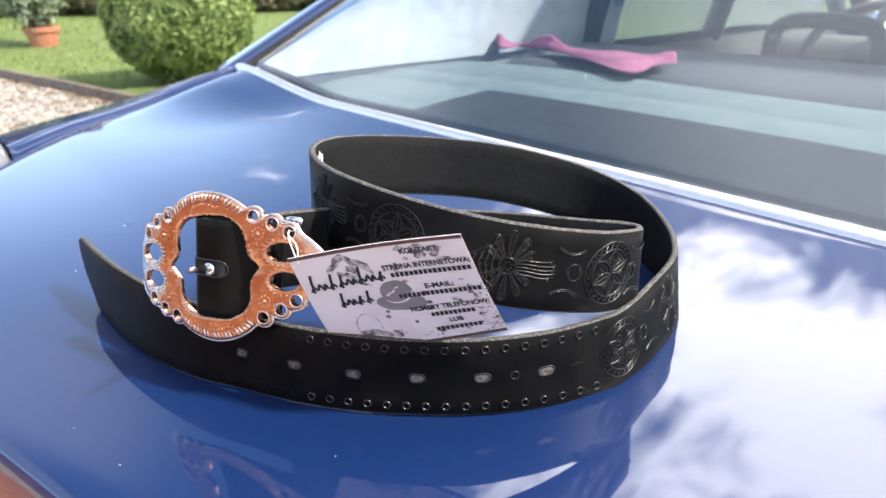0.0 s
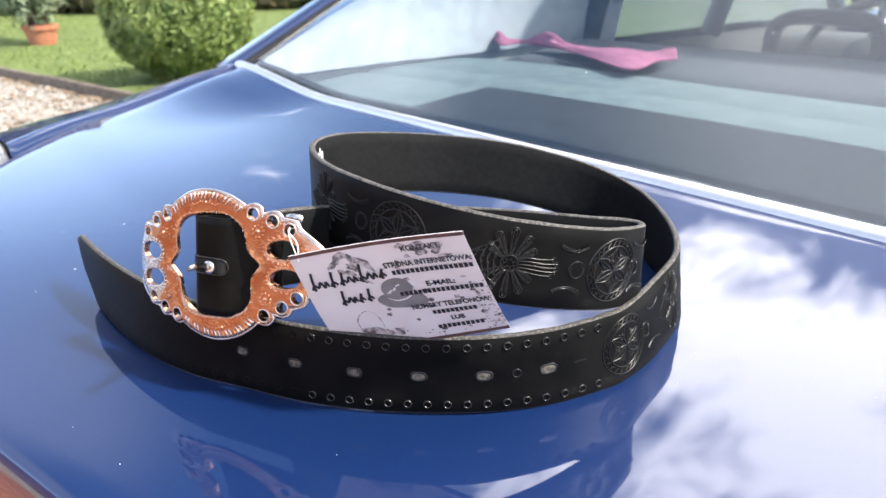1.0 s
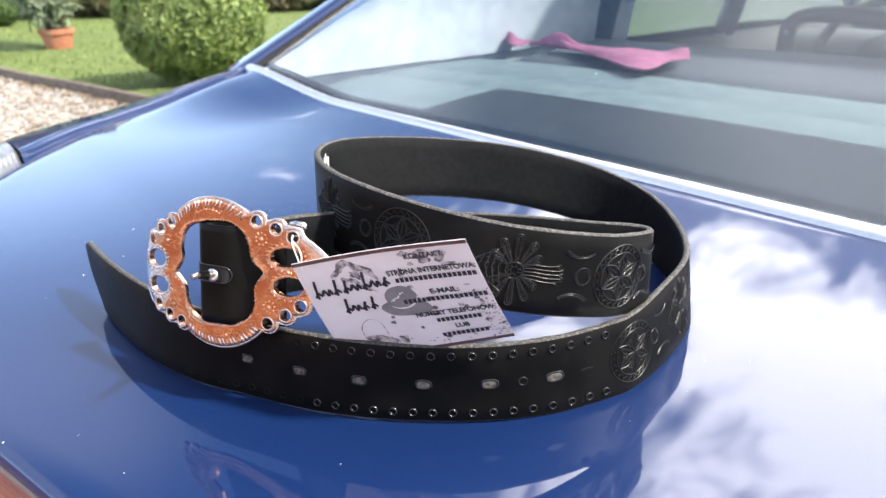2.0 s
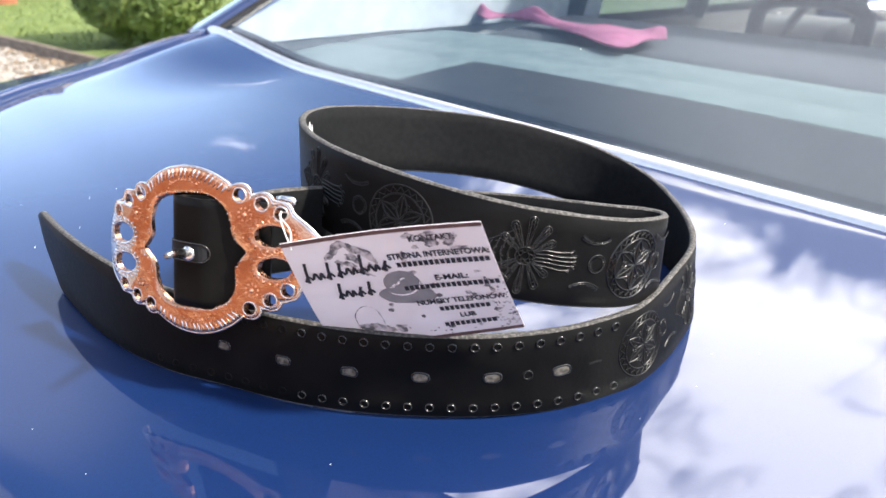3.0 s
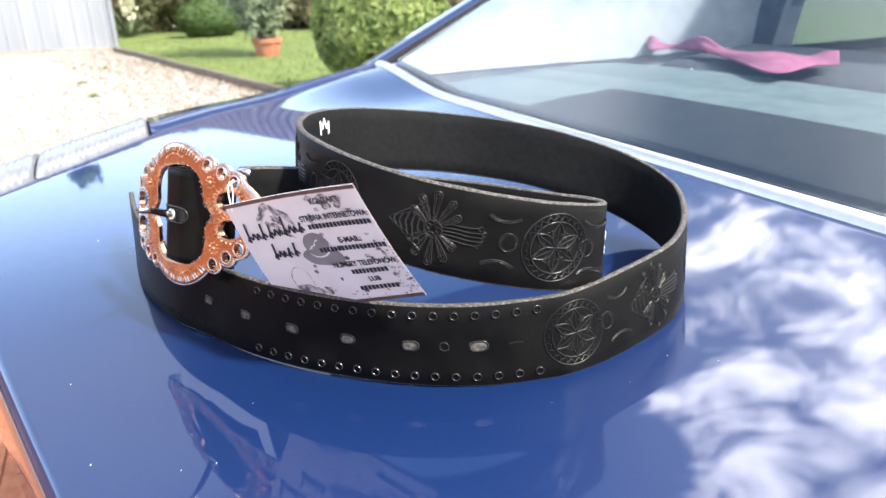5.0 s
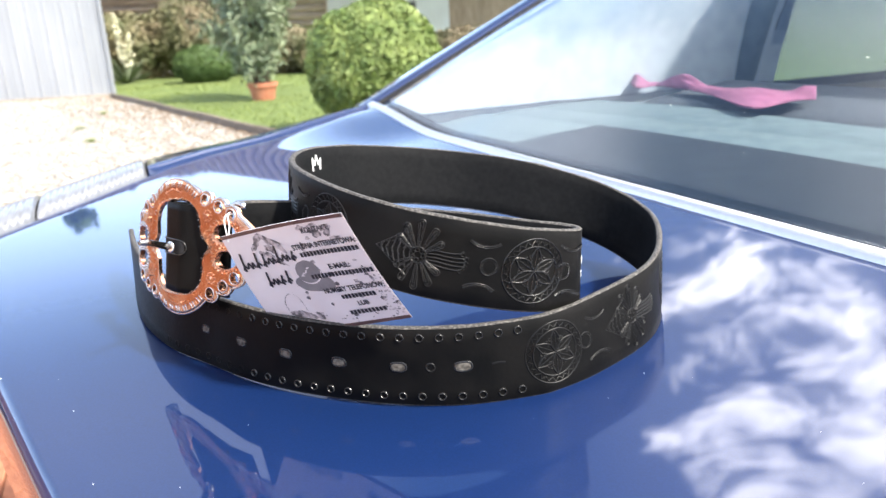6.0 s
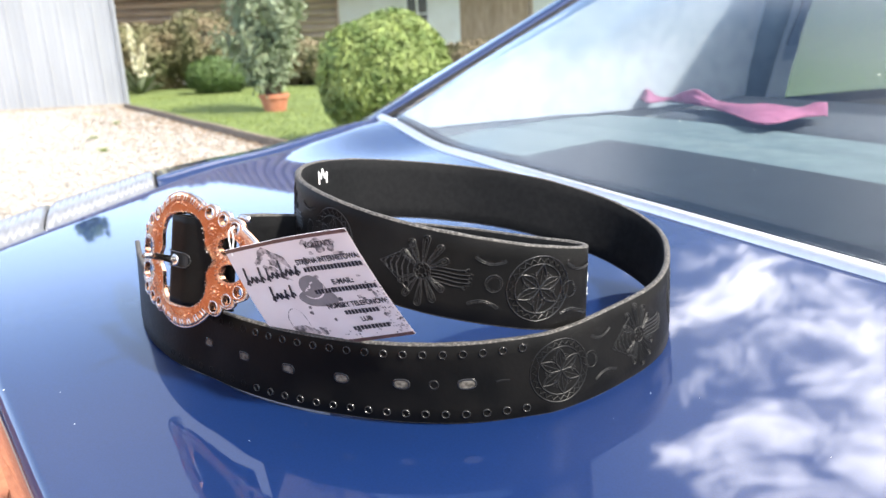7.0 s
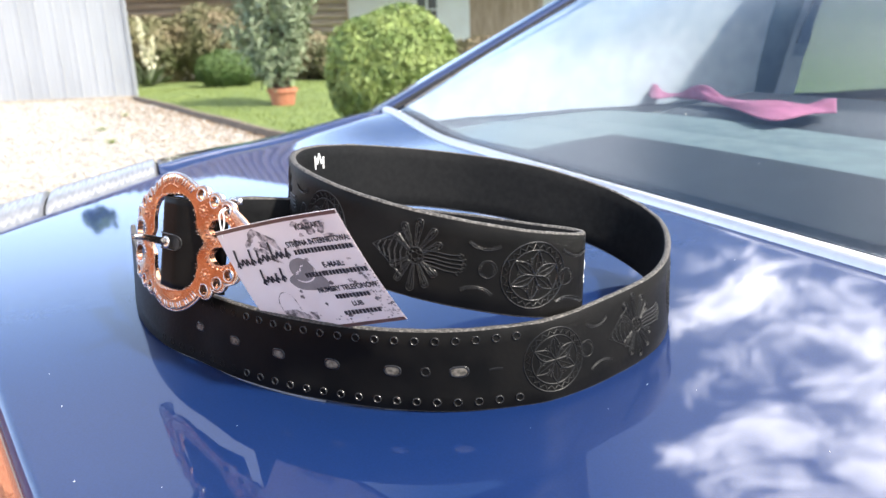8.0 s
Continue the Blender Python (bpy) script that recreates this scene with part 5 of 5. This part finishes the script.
def on_buckle(x, y, o=0.0):
    """A place on the bowed buckle plate: x along, y up, o proud."""
    return on_bar(x * B_COS - y * B_SIN, x * B_SIN + y * B_COS, o)


BORES = ((0.0298, 0.0258), (0.0400, 0.0217), (0.0485, 0.0172))
BORES_LEFT = ((0.0275, 0.0264), (0.0368, 0.0230), (0.0455, 0.0178))


def outline_radius(a):
    """Outer outline of the plate: round crown and foot, scalloped pointed wings."""
    ca, sa = abs(math.cos(a)), abs(math.sin(a))
    wing = 1.0 / ((ca / 0.0670) ** 1.5 + (sa / 0.0385) ** 1.5) ** (1 / 1.5)
    t = smooth01((sa / max(ca, 1e-6) - 0.34) / 0.10)
    r = wing * (1 - t) + 0.0390 * t
    for px, py in (BORES if math.cos(a) > 0 else BORES_LEFT):
        off = px * sa - py * ca
        if abs(off) < 0.0050:
            r = max(r, px * ca + py * sa + math.sqrt(0.0050 ** 2 - off * off))
    return r


def inner_radius(a):
    ca, sa = abs(math.cos(a)), abs(math.sin(a))
    e = 1.0 / ((ca / 0.0240) ** 3.4 + (sa / 0.0260) ** 3.4) ** (1 / 3.4)
    notch = math.exp(-(abs(math.sin(a)) / 0.15) ** 1.4)
    return e + 0.0056 * notch - 0.0010 * math.exp(-((abs(math.sin(a)) - 0.34) / 0.12) ** 2)


# round and oval piercings of the wings: x, y, rx, ry
PIERCE = []
for sx in (1, -1):
    for sy in (1, -1):
        PIERCE += [(sx * x, sy * y, 0.0027, 0.0027) for x, y in (BORES if sx > 0 else BORES_LEFT)] + [(sx * 0.0435, sy * 0.0073, 0.0080, 0.0048)]


def build_buckle():
    NA, NR = 360, 34
    T = 0.0022
    bm = bmesh.new()

    def inside(x, y):
        return any(((x - px) / rx) ** 2 + ((y - py) / ry) ** 2 < 1 for px, py, rx, ry in PIERCE)

    def snap(x, y):
        for px, py, rx, ry in PIERCE:
            dx, dy = (x - px) / rx, (y - py) / ry
            d = math.hypot(dx, dy)
            if 0.82 < d < 1.28 and d > 0:
                return px + dx / d * rx, py + dy / d * ry
        return x, y

    top, bot, keep = [], [], []
    for i in range(NA):
        a = i * math.tau / NA
        ri, ro = inner_radius(a), outline_radius(a)
        rt, rb = [], []
        for j in range(NR + 1):
            t = j / NR
            r = ri + (ro - ri) * t
            x, y = snap(r * math.cos(a), r * math.sin(a))
            edge = min(t, 1 - t)
            dome = 0.0011 * (1 - max(0, 1 - edge / 0.22) ** 2)
            rt.append((bm.verts.new(on_buckle(x, y, dome)), x, y))
            rb.append(bm.verts.new(on_buckle(x, y, -T)))
        top.append(rt)
        bot.append(rb)
    cell = {}
    for i in range(NA):
        for j in range(NR):
            q = [top[i][j], top[(i + 1) % NA][j], top[(i + 1) % NA][j + 1], top[i][j + 1]]
            cx, cy = sum(v[1] for v in q) / 4, sum(v[2] for v in q) / 4
            if inside(cx, cy):
                continue
            f = bm.faces.new([v[0] for v in q])
            # nickel on the left wing paints in the bright sky it reflects
            f.material_index = 1 if j >= NR - 1 or cx < -0.0375 + 0.003 * math.sin(cy * 400) else 0
            f.smooth = True
            bm.faces.new([bot[i][j], bot[i][j + 1], bot[(i + 1) % NA][j + 1], bot[(i + 1) % NA][j]]).material_index = 2
            cell[(i, j)] = True
    # side walls where a cell borders an opening
    for (i, j) in list(cell):
        for di, dj, e in ((1, 0, ((i + 1) % NA, j, (i + 1) % NA, j + 1)), (-1, 0, (i, j + 1, i, j)), (0, 1, ((i + 1) % NA, j + 1, i, j + 1)), (0, -1, (i, j, (i + 1) % NA, j))):
            if ((i + di) % NA, j + dj) not in cell:
                a0, b0, a1, b1 = e
                vs = [top[a0][b0][0], top[a1][b1][0], bot[a1][b1], bot[a0][b0]]
                if len({v for v in vs}) == 4:
                    try:
                        bm.faces.new(vs).material_index = 0
                    except ValueError:
                        pass
    bmesh.ops.recalc_face_normals(bm, faces=bm.faces)
    loose = [v for v in bm.verts if not v.link_faces]
    bmesh.ops.delete(bm, geom=loose, context="VERTS")
    plate = part("buckle", bm, COPPER, belt, "ornate pierced copper-coloured buckle with silvery rims", extra=(NICKEL, STEEL))

    def bead(x, y, r, mat=COPPER):
        b = bmesh.new()
        bmesh.ops.create_icosphere(b, subdivisions=1, radius=r, matrix=Matrix.Translation(on_buckle(x, y, 0.0012)))
        return b

    def wire(pts, r, closed=False, o=0.0013):
        b = bmesh.new()
        tube(b, [on_buckle(x, y, o) for x, y in pts], r, 6, closed=closed)
        return b
    # rope borders round the large wing openings, small rims round the bores
    for px, py, rx, ry in PIERCE:
        big = rx > 0.004
        # left openings get nickel rims and rope for the same painted sky glare
        part("rim", wire([(px + (rx + 0.0006) * math.cos(k * math.tau / 22), py + (ry + 0.0006) * math.sin(k * math.tau / 22)) for k in range(22)], 0.00042, True, 0.0009), COPPER if big and px > 0 else NICKEL, plate, smooth=True)
        if big:
            for k in range(20):
                a = k * math.tau / 20
                part("rope_bead", wire([(px + (rx + 0.0014) * math.cos(a), py + (ry + 0.0014) * math.sin(a)), (px + (rx + 0.0030) * math.cos(a + 0.12), py + (ry + 0.0030) * math.sin(a + 0.12))], 0.00042), COPPER if px > 0 else NICKEL, plate, smooth=True)
    # little flower bosses beside the opening
    for sx in (1, -1):
        for sy in (1, -1):
            cx, cy = sx * 0.0318, sy * 0.0172
            bm2 = bead(cx, cy, 0.0013)
            for k in range(9):
                a = k * math.tau / 9
                bmesh.ops.create_icosphere(bm2, subdivisions=1, radius=0.0006, matrix=Matrix.Translation(on_buckle(cx + 0.0030 * math.cos(a), cy + 0.0030 * math.sin(a), 0.0011)))
            part("flower_boss", bm2, COPPER, plate, smooth=True)
    # notched border of crown and foot
    for sgn in (1, -1):
        for k in range(23):
            a = math.pi / 2 + (k - 11) * 0.068
            r0, r1 = outline_radius(a) - 0.0010, outline_radius(a) - 0.0048
            part("notch", wire([(r0 * math.cos(a), sgn * r0 * math.sin(a)), (r1 * math.cos(a + 0.03), sgn * r1 * math.sin(a + 0.03))], 0.0005, o=0.0010), NICKEL if k % 3 else COPPER, plate, smooth=True)
        for k in range(9):
            a = math.pi / 2 + (k - 4) * 0.075
            bm2 = bead(0.0300 * math.cos(a) * 0.9, sgn * (0.0315 + 0.0015 * math.cos((k - 4) * 0.5)), 0.0006)
            part("bead", bm2, COPPER, plate, smooth=True)
    for k in range(46):
        a = k * math.tau / 46 + 0.04 * math.sin(k * 2.3)
        r0 = inner_radius(a) + 0.0013
        part("bead", bead(r0 * math.cos(a), r0 * math.sin(a), 0.00036), NICKEL, plate, smooth=True)
    # silvery outer rim
    part("outer_rim", wire([(outline_radius(k * math.tau / 160) * math.cos(k * math.tau / 160), outline_radius(k * math.tau / 160) * math.sin(k * math.tau / 160)) for k in range(160)], 0.00075, True, -0.0004), NICKEL, plate, smooth=True)
    # prong, standing out towards the viewer, with its rivet and the slot of the strap
    bm2 = bmesh.new()
    foot = on_bar(0.002, 0.0, 0.004)
    pd = (Vector((0.20, -0.88, 0.36))).normalized()
    tube(bm2, [foot, foot + pd * 0.012 - BE1 * 0.001, foot + pd * 0.024 - BE1 * 0.003, foot + pd * 0.032 - BE1 * 0.005 - BE2 * 0.001], [0.0022, 0.0020, 0.0018, 0.0014], 8)
    part("prong", bm2, STEEL, plate, "dark steel prong standing out", smooth=True)
    bm2 = bmesh.new()
    bmesh.ops.create_uvsphere(bm2, u_segments=14, v_segments=8, radius=0.0036, matrix=Matrix.Translation(on_bar(0.0045, 0.0005, 0.0062)) @ Matrix((BE1, BE2, BE3)).transposed().to_4x4() @ Matrix.Diagonal((1, 1, 0.45, 1)))
    part("rivet", bm2, NICKEL, plate, "bright rivet", smooth=True)
    # strap folded round the bar inside the opening
    ys = np.linspace(-0.0252, 0.0252, 13)
    back = [[on_bar(x, y, -0.0095) for y in ys] for x in np.linspace(0.036, 0.0, 7)]
    fold = [[on_bar(-0.0045 - 0.0062 * math.cos(b), y, -0.003 + 0.0062 * math.sin(b)) for y in ys] for b in np.linspace(-math.pi / 2, math.pi / 2, 13)]
    flat = [[on_bar(x, y, 0.0032 - 0.50 * max(0, x - 0.009)) for y in ys] for x in np.linspace(-0.002, 0.030, 14)]
    loop = part("strap_loop", grid_mesh(back + fold + flat), LEATHER, belt, "strap end folded round the buckle's bar", smooth=True)
    so = loop.modifiers.new("thickness", "SOLIDIFY")
    so.thickness = 0.0022

    def fold_o(x):
        return 0.0032 - 0.50 * max(0, x - 0.009) if x > -0.0045 else -0.003 + 0.0062 * math.sqrt(max(0.0, 1 - ((x + 0.0045) / 0.0062) ** 2))

    pill = [(0.0085 + 0.0042 * math.cos(b), 0.0042 * math.sin(b)) for b in np.linspace(-math.pi / 2, math.pi / 2, 12)] + [(x, 0.0042) for x in np.linspace(0.006, -0.0100, 9)] + [(x, -0.0042) for x in np.linspace(-0.0100, 0.006, 9)]
    b2 = bmesh.new()
    tube(b2, [on_bar(x, y + 0.0005, fold_o(x) + 0.0005) for x, y in pill], 0.00055, 6, closed=True)
    part("slot_rim", b2, EMBOSS, loop, "pressed rim of the slot for the prong", smooth=True)
    b2 = bmesh.new()
    rows2 = [[b2.verts.new(on_bar(x, 0.0005 + q * 0.0036, fold_o(x) + 0.0004)) for q in (-1, 0, 1)] for x in np.linspace(-0.0095, 0.0115, 12)]
    for r0, r1 in zip(rows2, rows2[1:]):
        for k in range(2):
            b2.faces.new((r0[k], r0[k + 1], r1[k + 1], r1[k]))
    part("slot_inside", b2, RUBBER, loop, "dark inside of the slot")
    # keeper ring behind the buckle
    bm2 = bmesh.new()
    c = on_buckle(0.0480, 0.0225, -0.0065)
    tube(bm2, [c - BE1 * 0.006, c - BE1 * 0.003, c + BE1 * 0.002, c + BE1 * 0.004 - BE2 * 0.0005], [0.0014, 0.0019, 0.0019, 0.0012], 10)
    part("keeper", bm2, NICKEL, belt, "small bright metal keeper behind the buckle", smooth=True)


build_buckle()

# ---------------------------------------------------------------- card
CTL, CTR, CBR, CBL = Vector((-0.0665, 0.3225, 0.9887)), Vector((0.0169, 0.2963, 1.0108)), Vector((0.0389, 0.3191, 0.9530)), Vector((-0.0475, 0.3398, 0.9277))


def on_card(a, b, o=0.0):
    """a from the left edge (0) to the right (1), b from the top down."""
    p = (CTL * (1 - a) + CTR * a) * (1 - b) + (CBL * (1 - a) + CBR * a) * b
    n = (CTR - CTL).cross(CBL - CTL).normalized()
    if n.y > 0:
        n = -n
    return p + n * (o - 0.0035 * math.sin(math.pi * a) * 0.6 + 0.0015 * math.sin(math.pi * b) + 0.003 * math.sin(math.pi * a) * b * b)


card = thing("tag_card", "printed paper contact card tied to the belt buckle", "card", at=tuple(on_card(0.5, 0.5)))


def build_card():
    As = np.linspace(0, 1, 21)
    rows = [[on_card(a, b) for b in np.linspace(0, 1, 13)] + [on_card(a, b, -0.0004) for b in np.linspace(1, 0, 13)] for a in As]
    ob = part("sheet", grid_mesh(rows, close_v=True), CARD, card)
    W, H = 0.0916, 0.0655
    rng = np.random.default_rng(4)

    def bar(name, a0, a1, b0, b1, mat, o=0.0003, seg=10, skew=0.0, label=""):
        rows = [[on_card(a0 + (a1 - a0) * k / seg, b0 + skew * k / seg, o), on_card(a0 + (a1 - a0) * k / seg, b1 + skew * k / seg, o)] for k in range(seg + 1)]
        return part(name, grid_mesh(rows), mat, ob, label)

    def words(text, a0, a1, b_mid, cap):
        """A printed line stretched between a0 and a1, with capitals of the given height."""
        cu = bpy.data.curves.new("text", "FONT")
        cu.body, cu.size = text, 1.0
        cu.offset = 0.032
        tmp = bpy.data.objects.new("text", cu)
        scene.collection.objects.link(tmp)
        dg = bpy.context.evaluated_depsgraph_get()
        me = bpy.data.meshes.new_from_object(tmp.evaluated_get(dg))
        bpy.data.objects.remove(tmp)
        xs = [v.co.x for v in me.vertices]
        x0, x1 = min(xs), max(xs)
        for v in me.vertices:
            v.co = on_card(a0 + (a1 - a0) * (v.co.x - x0) / (x1 - x0), b_mid - (v.co.y - 0.36) / 0.72 * cap, 0.00035)
        me.materials.clear()
        link("lettering", me, INK, ob, "printed word " + text)

    # dark border along the top, brown along the foot
    bar("border", 0.0, 1.0, 0.0, 0.030, BROWN_PRINT, 0.0002)
    bar("border", 0.45, 1.0, 0.968, 1.0, BROWN_PRINT, 0.0002)
    words("KONTAKT:", 0.636, 0.858, 0.088, 0.046)
    words("STRONA INTERNETOWA:", 0.500, 0.992, 0.215, 0.046)
    words("E-MAIL:", 0.688, 0.848, 0.419, 0.046)
    words("NUMERY TELEFON\u00d3W:", 0.546, 0.990, 0.632, 0.046)
    words("LUB", 0.729, 0.807, 0.784, 0.044)
    # private lines and names as plain bars
    for a0, a1, b in ((0.529, 0.985, 0.287), (0.517, 0.988, 0.490), (0.643, 0.896, 0.708), (0.633, 0.896, 0.866)):
        n = max(6, round((a1 - a0) / 0.0262))
        for k in range(n):
            wd = (a1 - a0) / n
            h = 0.021 if k % 4 else 0.019
            bar("text_bar", a0 + wd * (k + 0.08), a0 + wd * (k + 0.84), b - h, b + h, INK, 0.00035, 2)

    def stroke(pts, r=0.00050):
        b = bmesh.new()
        m_ = 12 * len(pts)
        sm, _ = spline([(x, y, 0.0) for x, y in pts], m_)
        rows = []
        for i in range(len(sm)):
            d = sm[min(i + 1, m_ - 1)] - sm[max(i - 1, 0)]
            l = math.hypot(d[0] * W, d[1] * H) or 1e-9
            nx, ny = -d[1] * H / l * r / W, d[0] * W / l * r / H
            rows.append([on_card(sm[i][0] - nx, sm[i][1] - ny, 0.0004), on_card(sm[i][0] + nx, sm[i][1] + ny, 0.0004)])
        return part("pen_stroke", grid_mesh(rows), INK, ob, "black felt-pen stroke")

    # two pen lines as plain slanting dashes and low waves, no words
    for a0, a1, b0, b1, marks in ((0.035, 0.500, 0.300, 0.285, "TwStwTws"), (0.165, 0.370, 0.480, 0.475, "Swst")):
        wd = (a1 - a0) / len(marks)
        for k, kind in enumerate(marks):
            a, b = a0 + wd * (k + 0.5), b0 + (b1 - b0) * k / len(marks)
            top = {"T": 0.125, "S": 0.105, "t": 0.085, "s": 0.050, "w": 0.030}[kind]
            if kind == "w":
                stroke([(a - wd * 0.55, b + 0.015), (a - wd * 0.25, b - 0.028), (a + wd * 0.05, b + 0.022), (a + wd * 0.30, b - 0.024), (a + wd * 0.50, b + 0.020)], 0.00068)
            else:
                stroke([(a + wd * 0.22, b - top), (a + wd * 0.02, b - top * 0.3), (a - wd * 0.06, b + 0.040)], 0.00072)
                stroke([(a - wd * 0.34, b + 0.026), (a + wd * 0.05, b - 0.012), (a + wd * 0.42, b + 0.018)], 0.00062)

    # grey printed pictures: hat, leaves, crest, basket and flecks
    def blob(name, a, b, ra, rb, mat, wob=0.25, o=0.00022, seed=0, label="", turn=0.0):
        bmx = bmesh.new()
        vs = []
        c_, s_ = math.cos(turn), math.sin(turn)
        for k in range(26):
            t = k * math.tau / 26
            q = 1 + wob * noise.noise((math.cos(t) * 1.5 + seed, math.sin(t) * 1.5, seed * 2.3))
            x, y = ra * W * q * math.cos(t), rb * H * q * math.sin(t)
            vs.append(bmx.verts.new(on_card(a + (x * c_ - y * s_) / W, b + (x * s_ + y * c_) / H, o)))
        c = bmx.verts.new(on_card(a, b, o))
        for k in range(26):
            bmx.faces.new((c, vs[k], vs[(k + 1) % 26]))
        part(name, bmx, mat, ob, label)

    blob("hat_picture", 0.520, 0.545, 0.138, 0.085, HAT_PRINT, 0.10, 0.00022, 1, "grey printed hat", 0.10)
    blob("hat_picture", 0.520, 0.440, 0.090, 0.105, HAT_PRINT, 0.18, 0.00023, 2, "", 0.0)
    ribbon = [(0.425, 0.475), (0.445, 0.520), (0.490, 0.545), (0.545, 0.535), (0.590, 0.490), (0.605, 0.445)]
    rb_, _ = spline([(x, y, 0.0) for x, y in ribbon], 40)
    b_ = bmesh.new()
    vs_ = [[b_.verts.new(on_card(q[0], q[1] - 0.006, 0.00027)), b_.verts.new(on_card(q[0] + 0.004, q[1] + 0.006, 0.00027))] for q in rb_]
    for k in range(39):
        b_.faces.new((vs_[k][0], vs_[k + 1][0], vs_[k + 1][1], vs_[k][1]))
    part("hat_ribbon", b_, CARD, ob, "pale ribbon round the printed hat")
    for k in range(12):
        blob("hat_fleck", 0.455 + 0.007 * k + rng.normal(0, 0.003), 0.468 - 0.006 * k + rng.normal(0, 0.006), 0.005, 0.006, CARD, 0.5, 0.00026, 130 + k)
    motif = [(0.285, 0.075, 0.022, 0.040, 1.1), (0.250, 0.110, 0.050, 0.026, -0.9), (0.215, 0.150, 0.036, 0.020, -0.6), (0.340, 0.110, 0.070, 0.030, 0.7), (0.385, 0.155, 0.062, 0.034, 0.8), (0.420, 0.205, 0.040, 0.022, 0.9), (0.330, 0.190, 0.040, 0.030, 0.6), (0.300, 0.235, 0.030, 0.022, 0.5), (0.255, 0.215, 0.018, 0.024, 0.2), (0.360, 0.320, 0.045, 0.018, 0.6),
             (0.640, 0.070, 0.030, 0.026, 0.2), (0.735, 0.115, 0.045, 0.050, 0.0), (0.735, 0.070, 0.034, 0.026, 0.0), (0.820, 0.120, 0.030, 0.036, 0.4), (0.850, 0.090, 0.018, 0.026, -0.5), (0.860, 0.190, 0.040, 0.022, 0.0)]
    for k, (a, b, ra, rb, turn) in enumerate(motif):
        blob("dark_picture", a, b, ra, rb, GREY_PRINT, 0.7, 0.00018 + 0.000008 * k, 3 + k, "", turn)
    # woven basket: body patches, rim and handle
    for k, (a, b, ra, rb) in enumerate([(0.225, 0.795, 0.035, 0.026), (0.270, 0.805, 0.038, 0.030), (0.315, 0.825, 0.034, 0.030), (0.250, 0.840, 0.040, 0.026), (0.350, 0.860, 0.030, 0.030), (0.415, 0.850, 0.030, 0.040)]):
        blob("basket_picture", a, b, ra, rb, GREY_PRINT, 0.6, 0.00019 + 0.00001 * k, 90 + k)
    hoop_ = [(0.195, 0.770), (0.200, 0.690), (0.235, 0.625), (0.280, 0.605), (0.320, 0.640), (0.335, 0.720), (0.335, 0.790)]
    pts_, _ = spline([(x, y, 0.0) for x, y in hoop_], 44)
    b_ = bmesh.new()
    vs_ = [[b_.verts.new(on_card(q[0] - 0.0025, q[1], 0.00024)), b_.verts.new(on_card(q[0] + 0.0025, q[1] + 0.003, 0.00024))] for q in pts_]
    for k in range(43):
        if k % 11 != 5:
            b_.faces.new((vs_[k][0], vs_[k + 1][0], vs_[k + 1][1], vs_[k][1]))
    part("basket_handle", b_, GREY_PRINT, ob)
    # round grey flecks over the sheet, and fine speckle gathering along the right edge and foot
    for k in range(26):
        blob("fleck", rng.uniform(0.36, 0.97), rng.uniform(0.06, 0.93), rng.uniform(0.008, 0.020), rng.uniform(0.010, 0.024), GREY_PRINT, 0.5, 0.00015, 20 + k)
    for k in range(110):
        near = k % 3
        a = 1.0 - 0.09 * rng.uniform(0, 1) ** 1.6 if near else rng.uniform(0.05, 0.98)
        b = rng.uniform(0.45, 0.95) if near else 0.96 - 0.10 * rng.uniform(0, 1) ** 1.5
        blob("fleck", a, b, rng.uniform(0.003, 0.008), rng.uniform(0.004, 0.010), GREY_PRINT, 0.4, 0.00014, 70 + k)
    # string through the corner to the buckle
    bmx = bmesh.new()
    a, b = on_card(0.05, 0.05, 0.001), on_buckle(0.0485, 0.0172, 0.002)
    m1 = a.lerp(b, 0.5) + Vector((0.003, -0.003, 0.002))
    pts, _ = spline([tuple(a), tuple(m1), tuple(b), tuple(on_buckle(0.0490, 0.0175, -0.006))], 24)
    tube(bmx, [Vector(p) for p in pts], 0.00035, 5)
    part("string", bmx, THREAD, card, "thin white tie string", smooth=True)
    bmx = bmesh.new()
    pts, _ = spline([tuple(on_card(0.055, 0.05, 0.001)), tuple(m1 + Vector((-0.004, 0.002, 0.003))), tuple(b + Vector((0.001, 0, 0.0015)))], 16)
    tube(bmx, [Vector(p) for p in pts], 0.00035, 5)
    part("string", bmx, THREAD, card, "thin white tie string", smooth=True)


build_card()

# ---------------------------------------------------------------- paving blocks
paver_mesh = bpy.data.meshes.new("paver")
bmp = box(Matrix.Identity(4), (0.198, 0.098, 0.06), 0.004)
bmp.to_mesh(paver_mesh)
bmp.free()
paver_mesh.materials.append(PAVER)
for i in range(-2, 15):
    for j in range(-8, 9):
        ob = bpy.data.objects.new("paver", paver_mesh)
        scene.collection.objects.link(ob)
        ob.parent = paving
        p = C(-0.55 + j * 0.102, 0.3 + i * 0.202 + (j % 2) * 0.101, 0.0) - paving.location
        ob.location = (p.x, p.y, 0.012 + random.uniform(-0.002, 0.002))
        ob.rotation_euler = (0, 0, math.atan2(CW.y, CW.x))
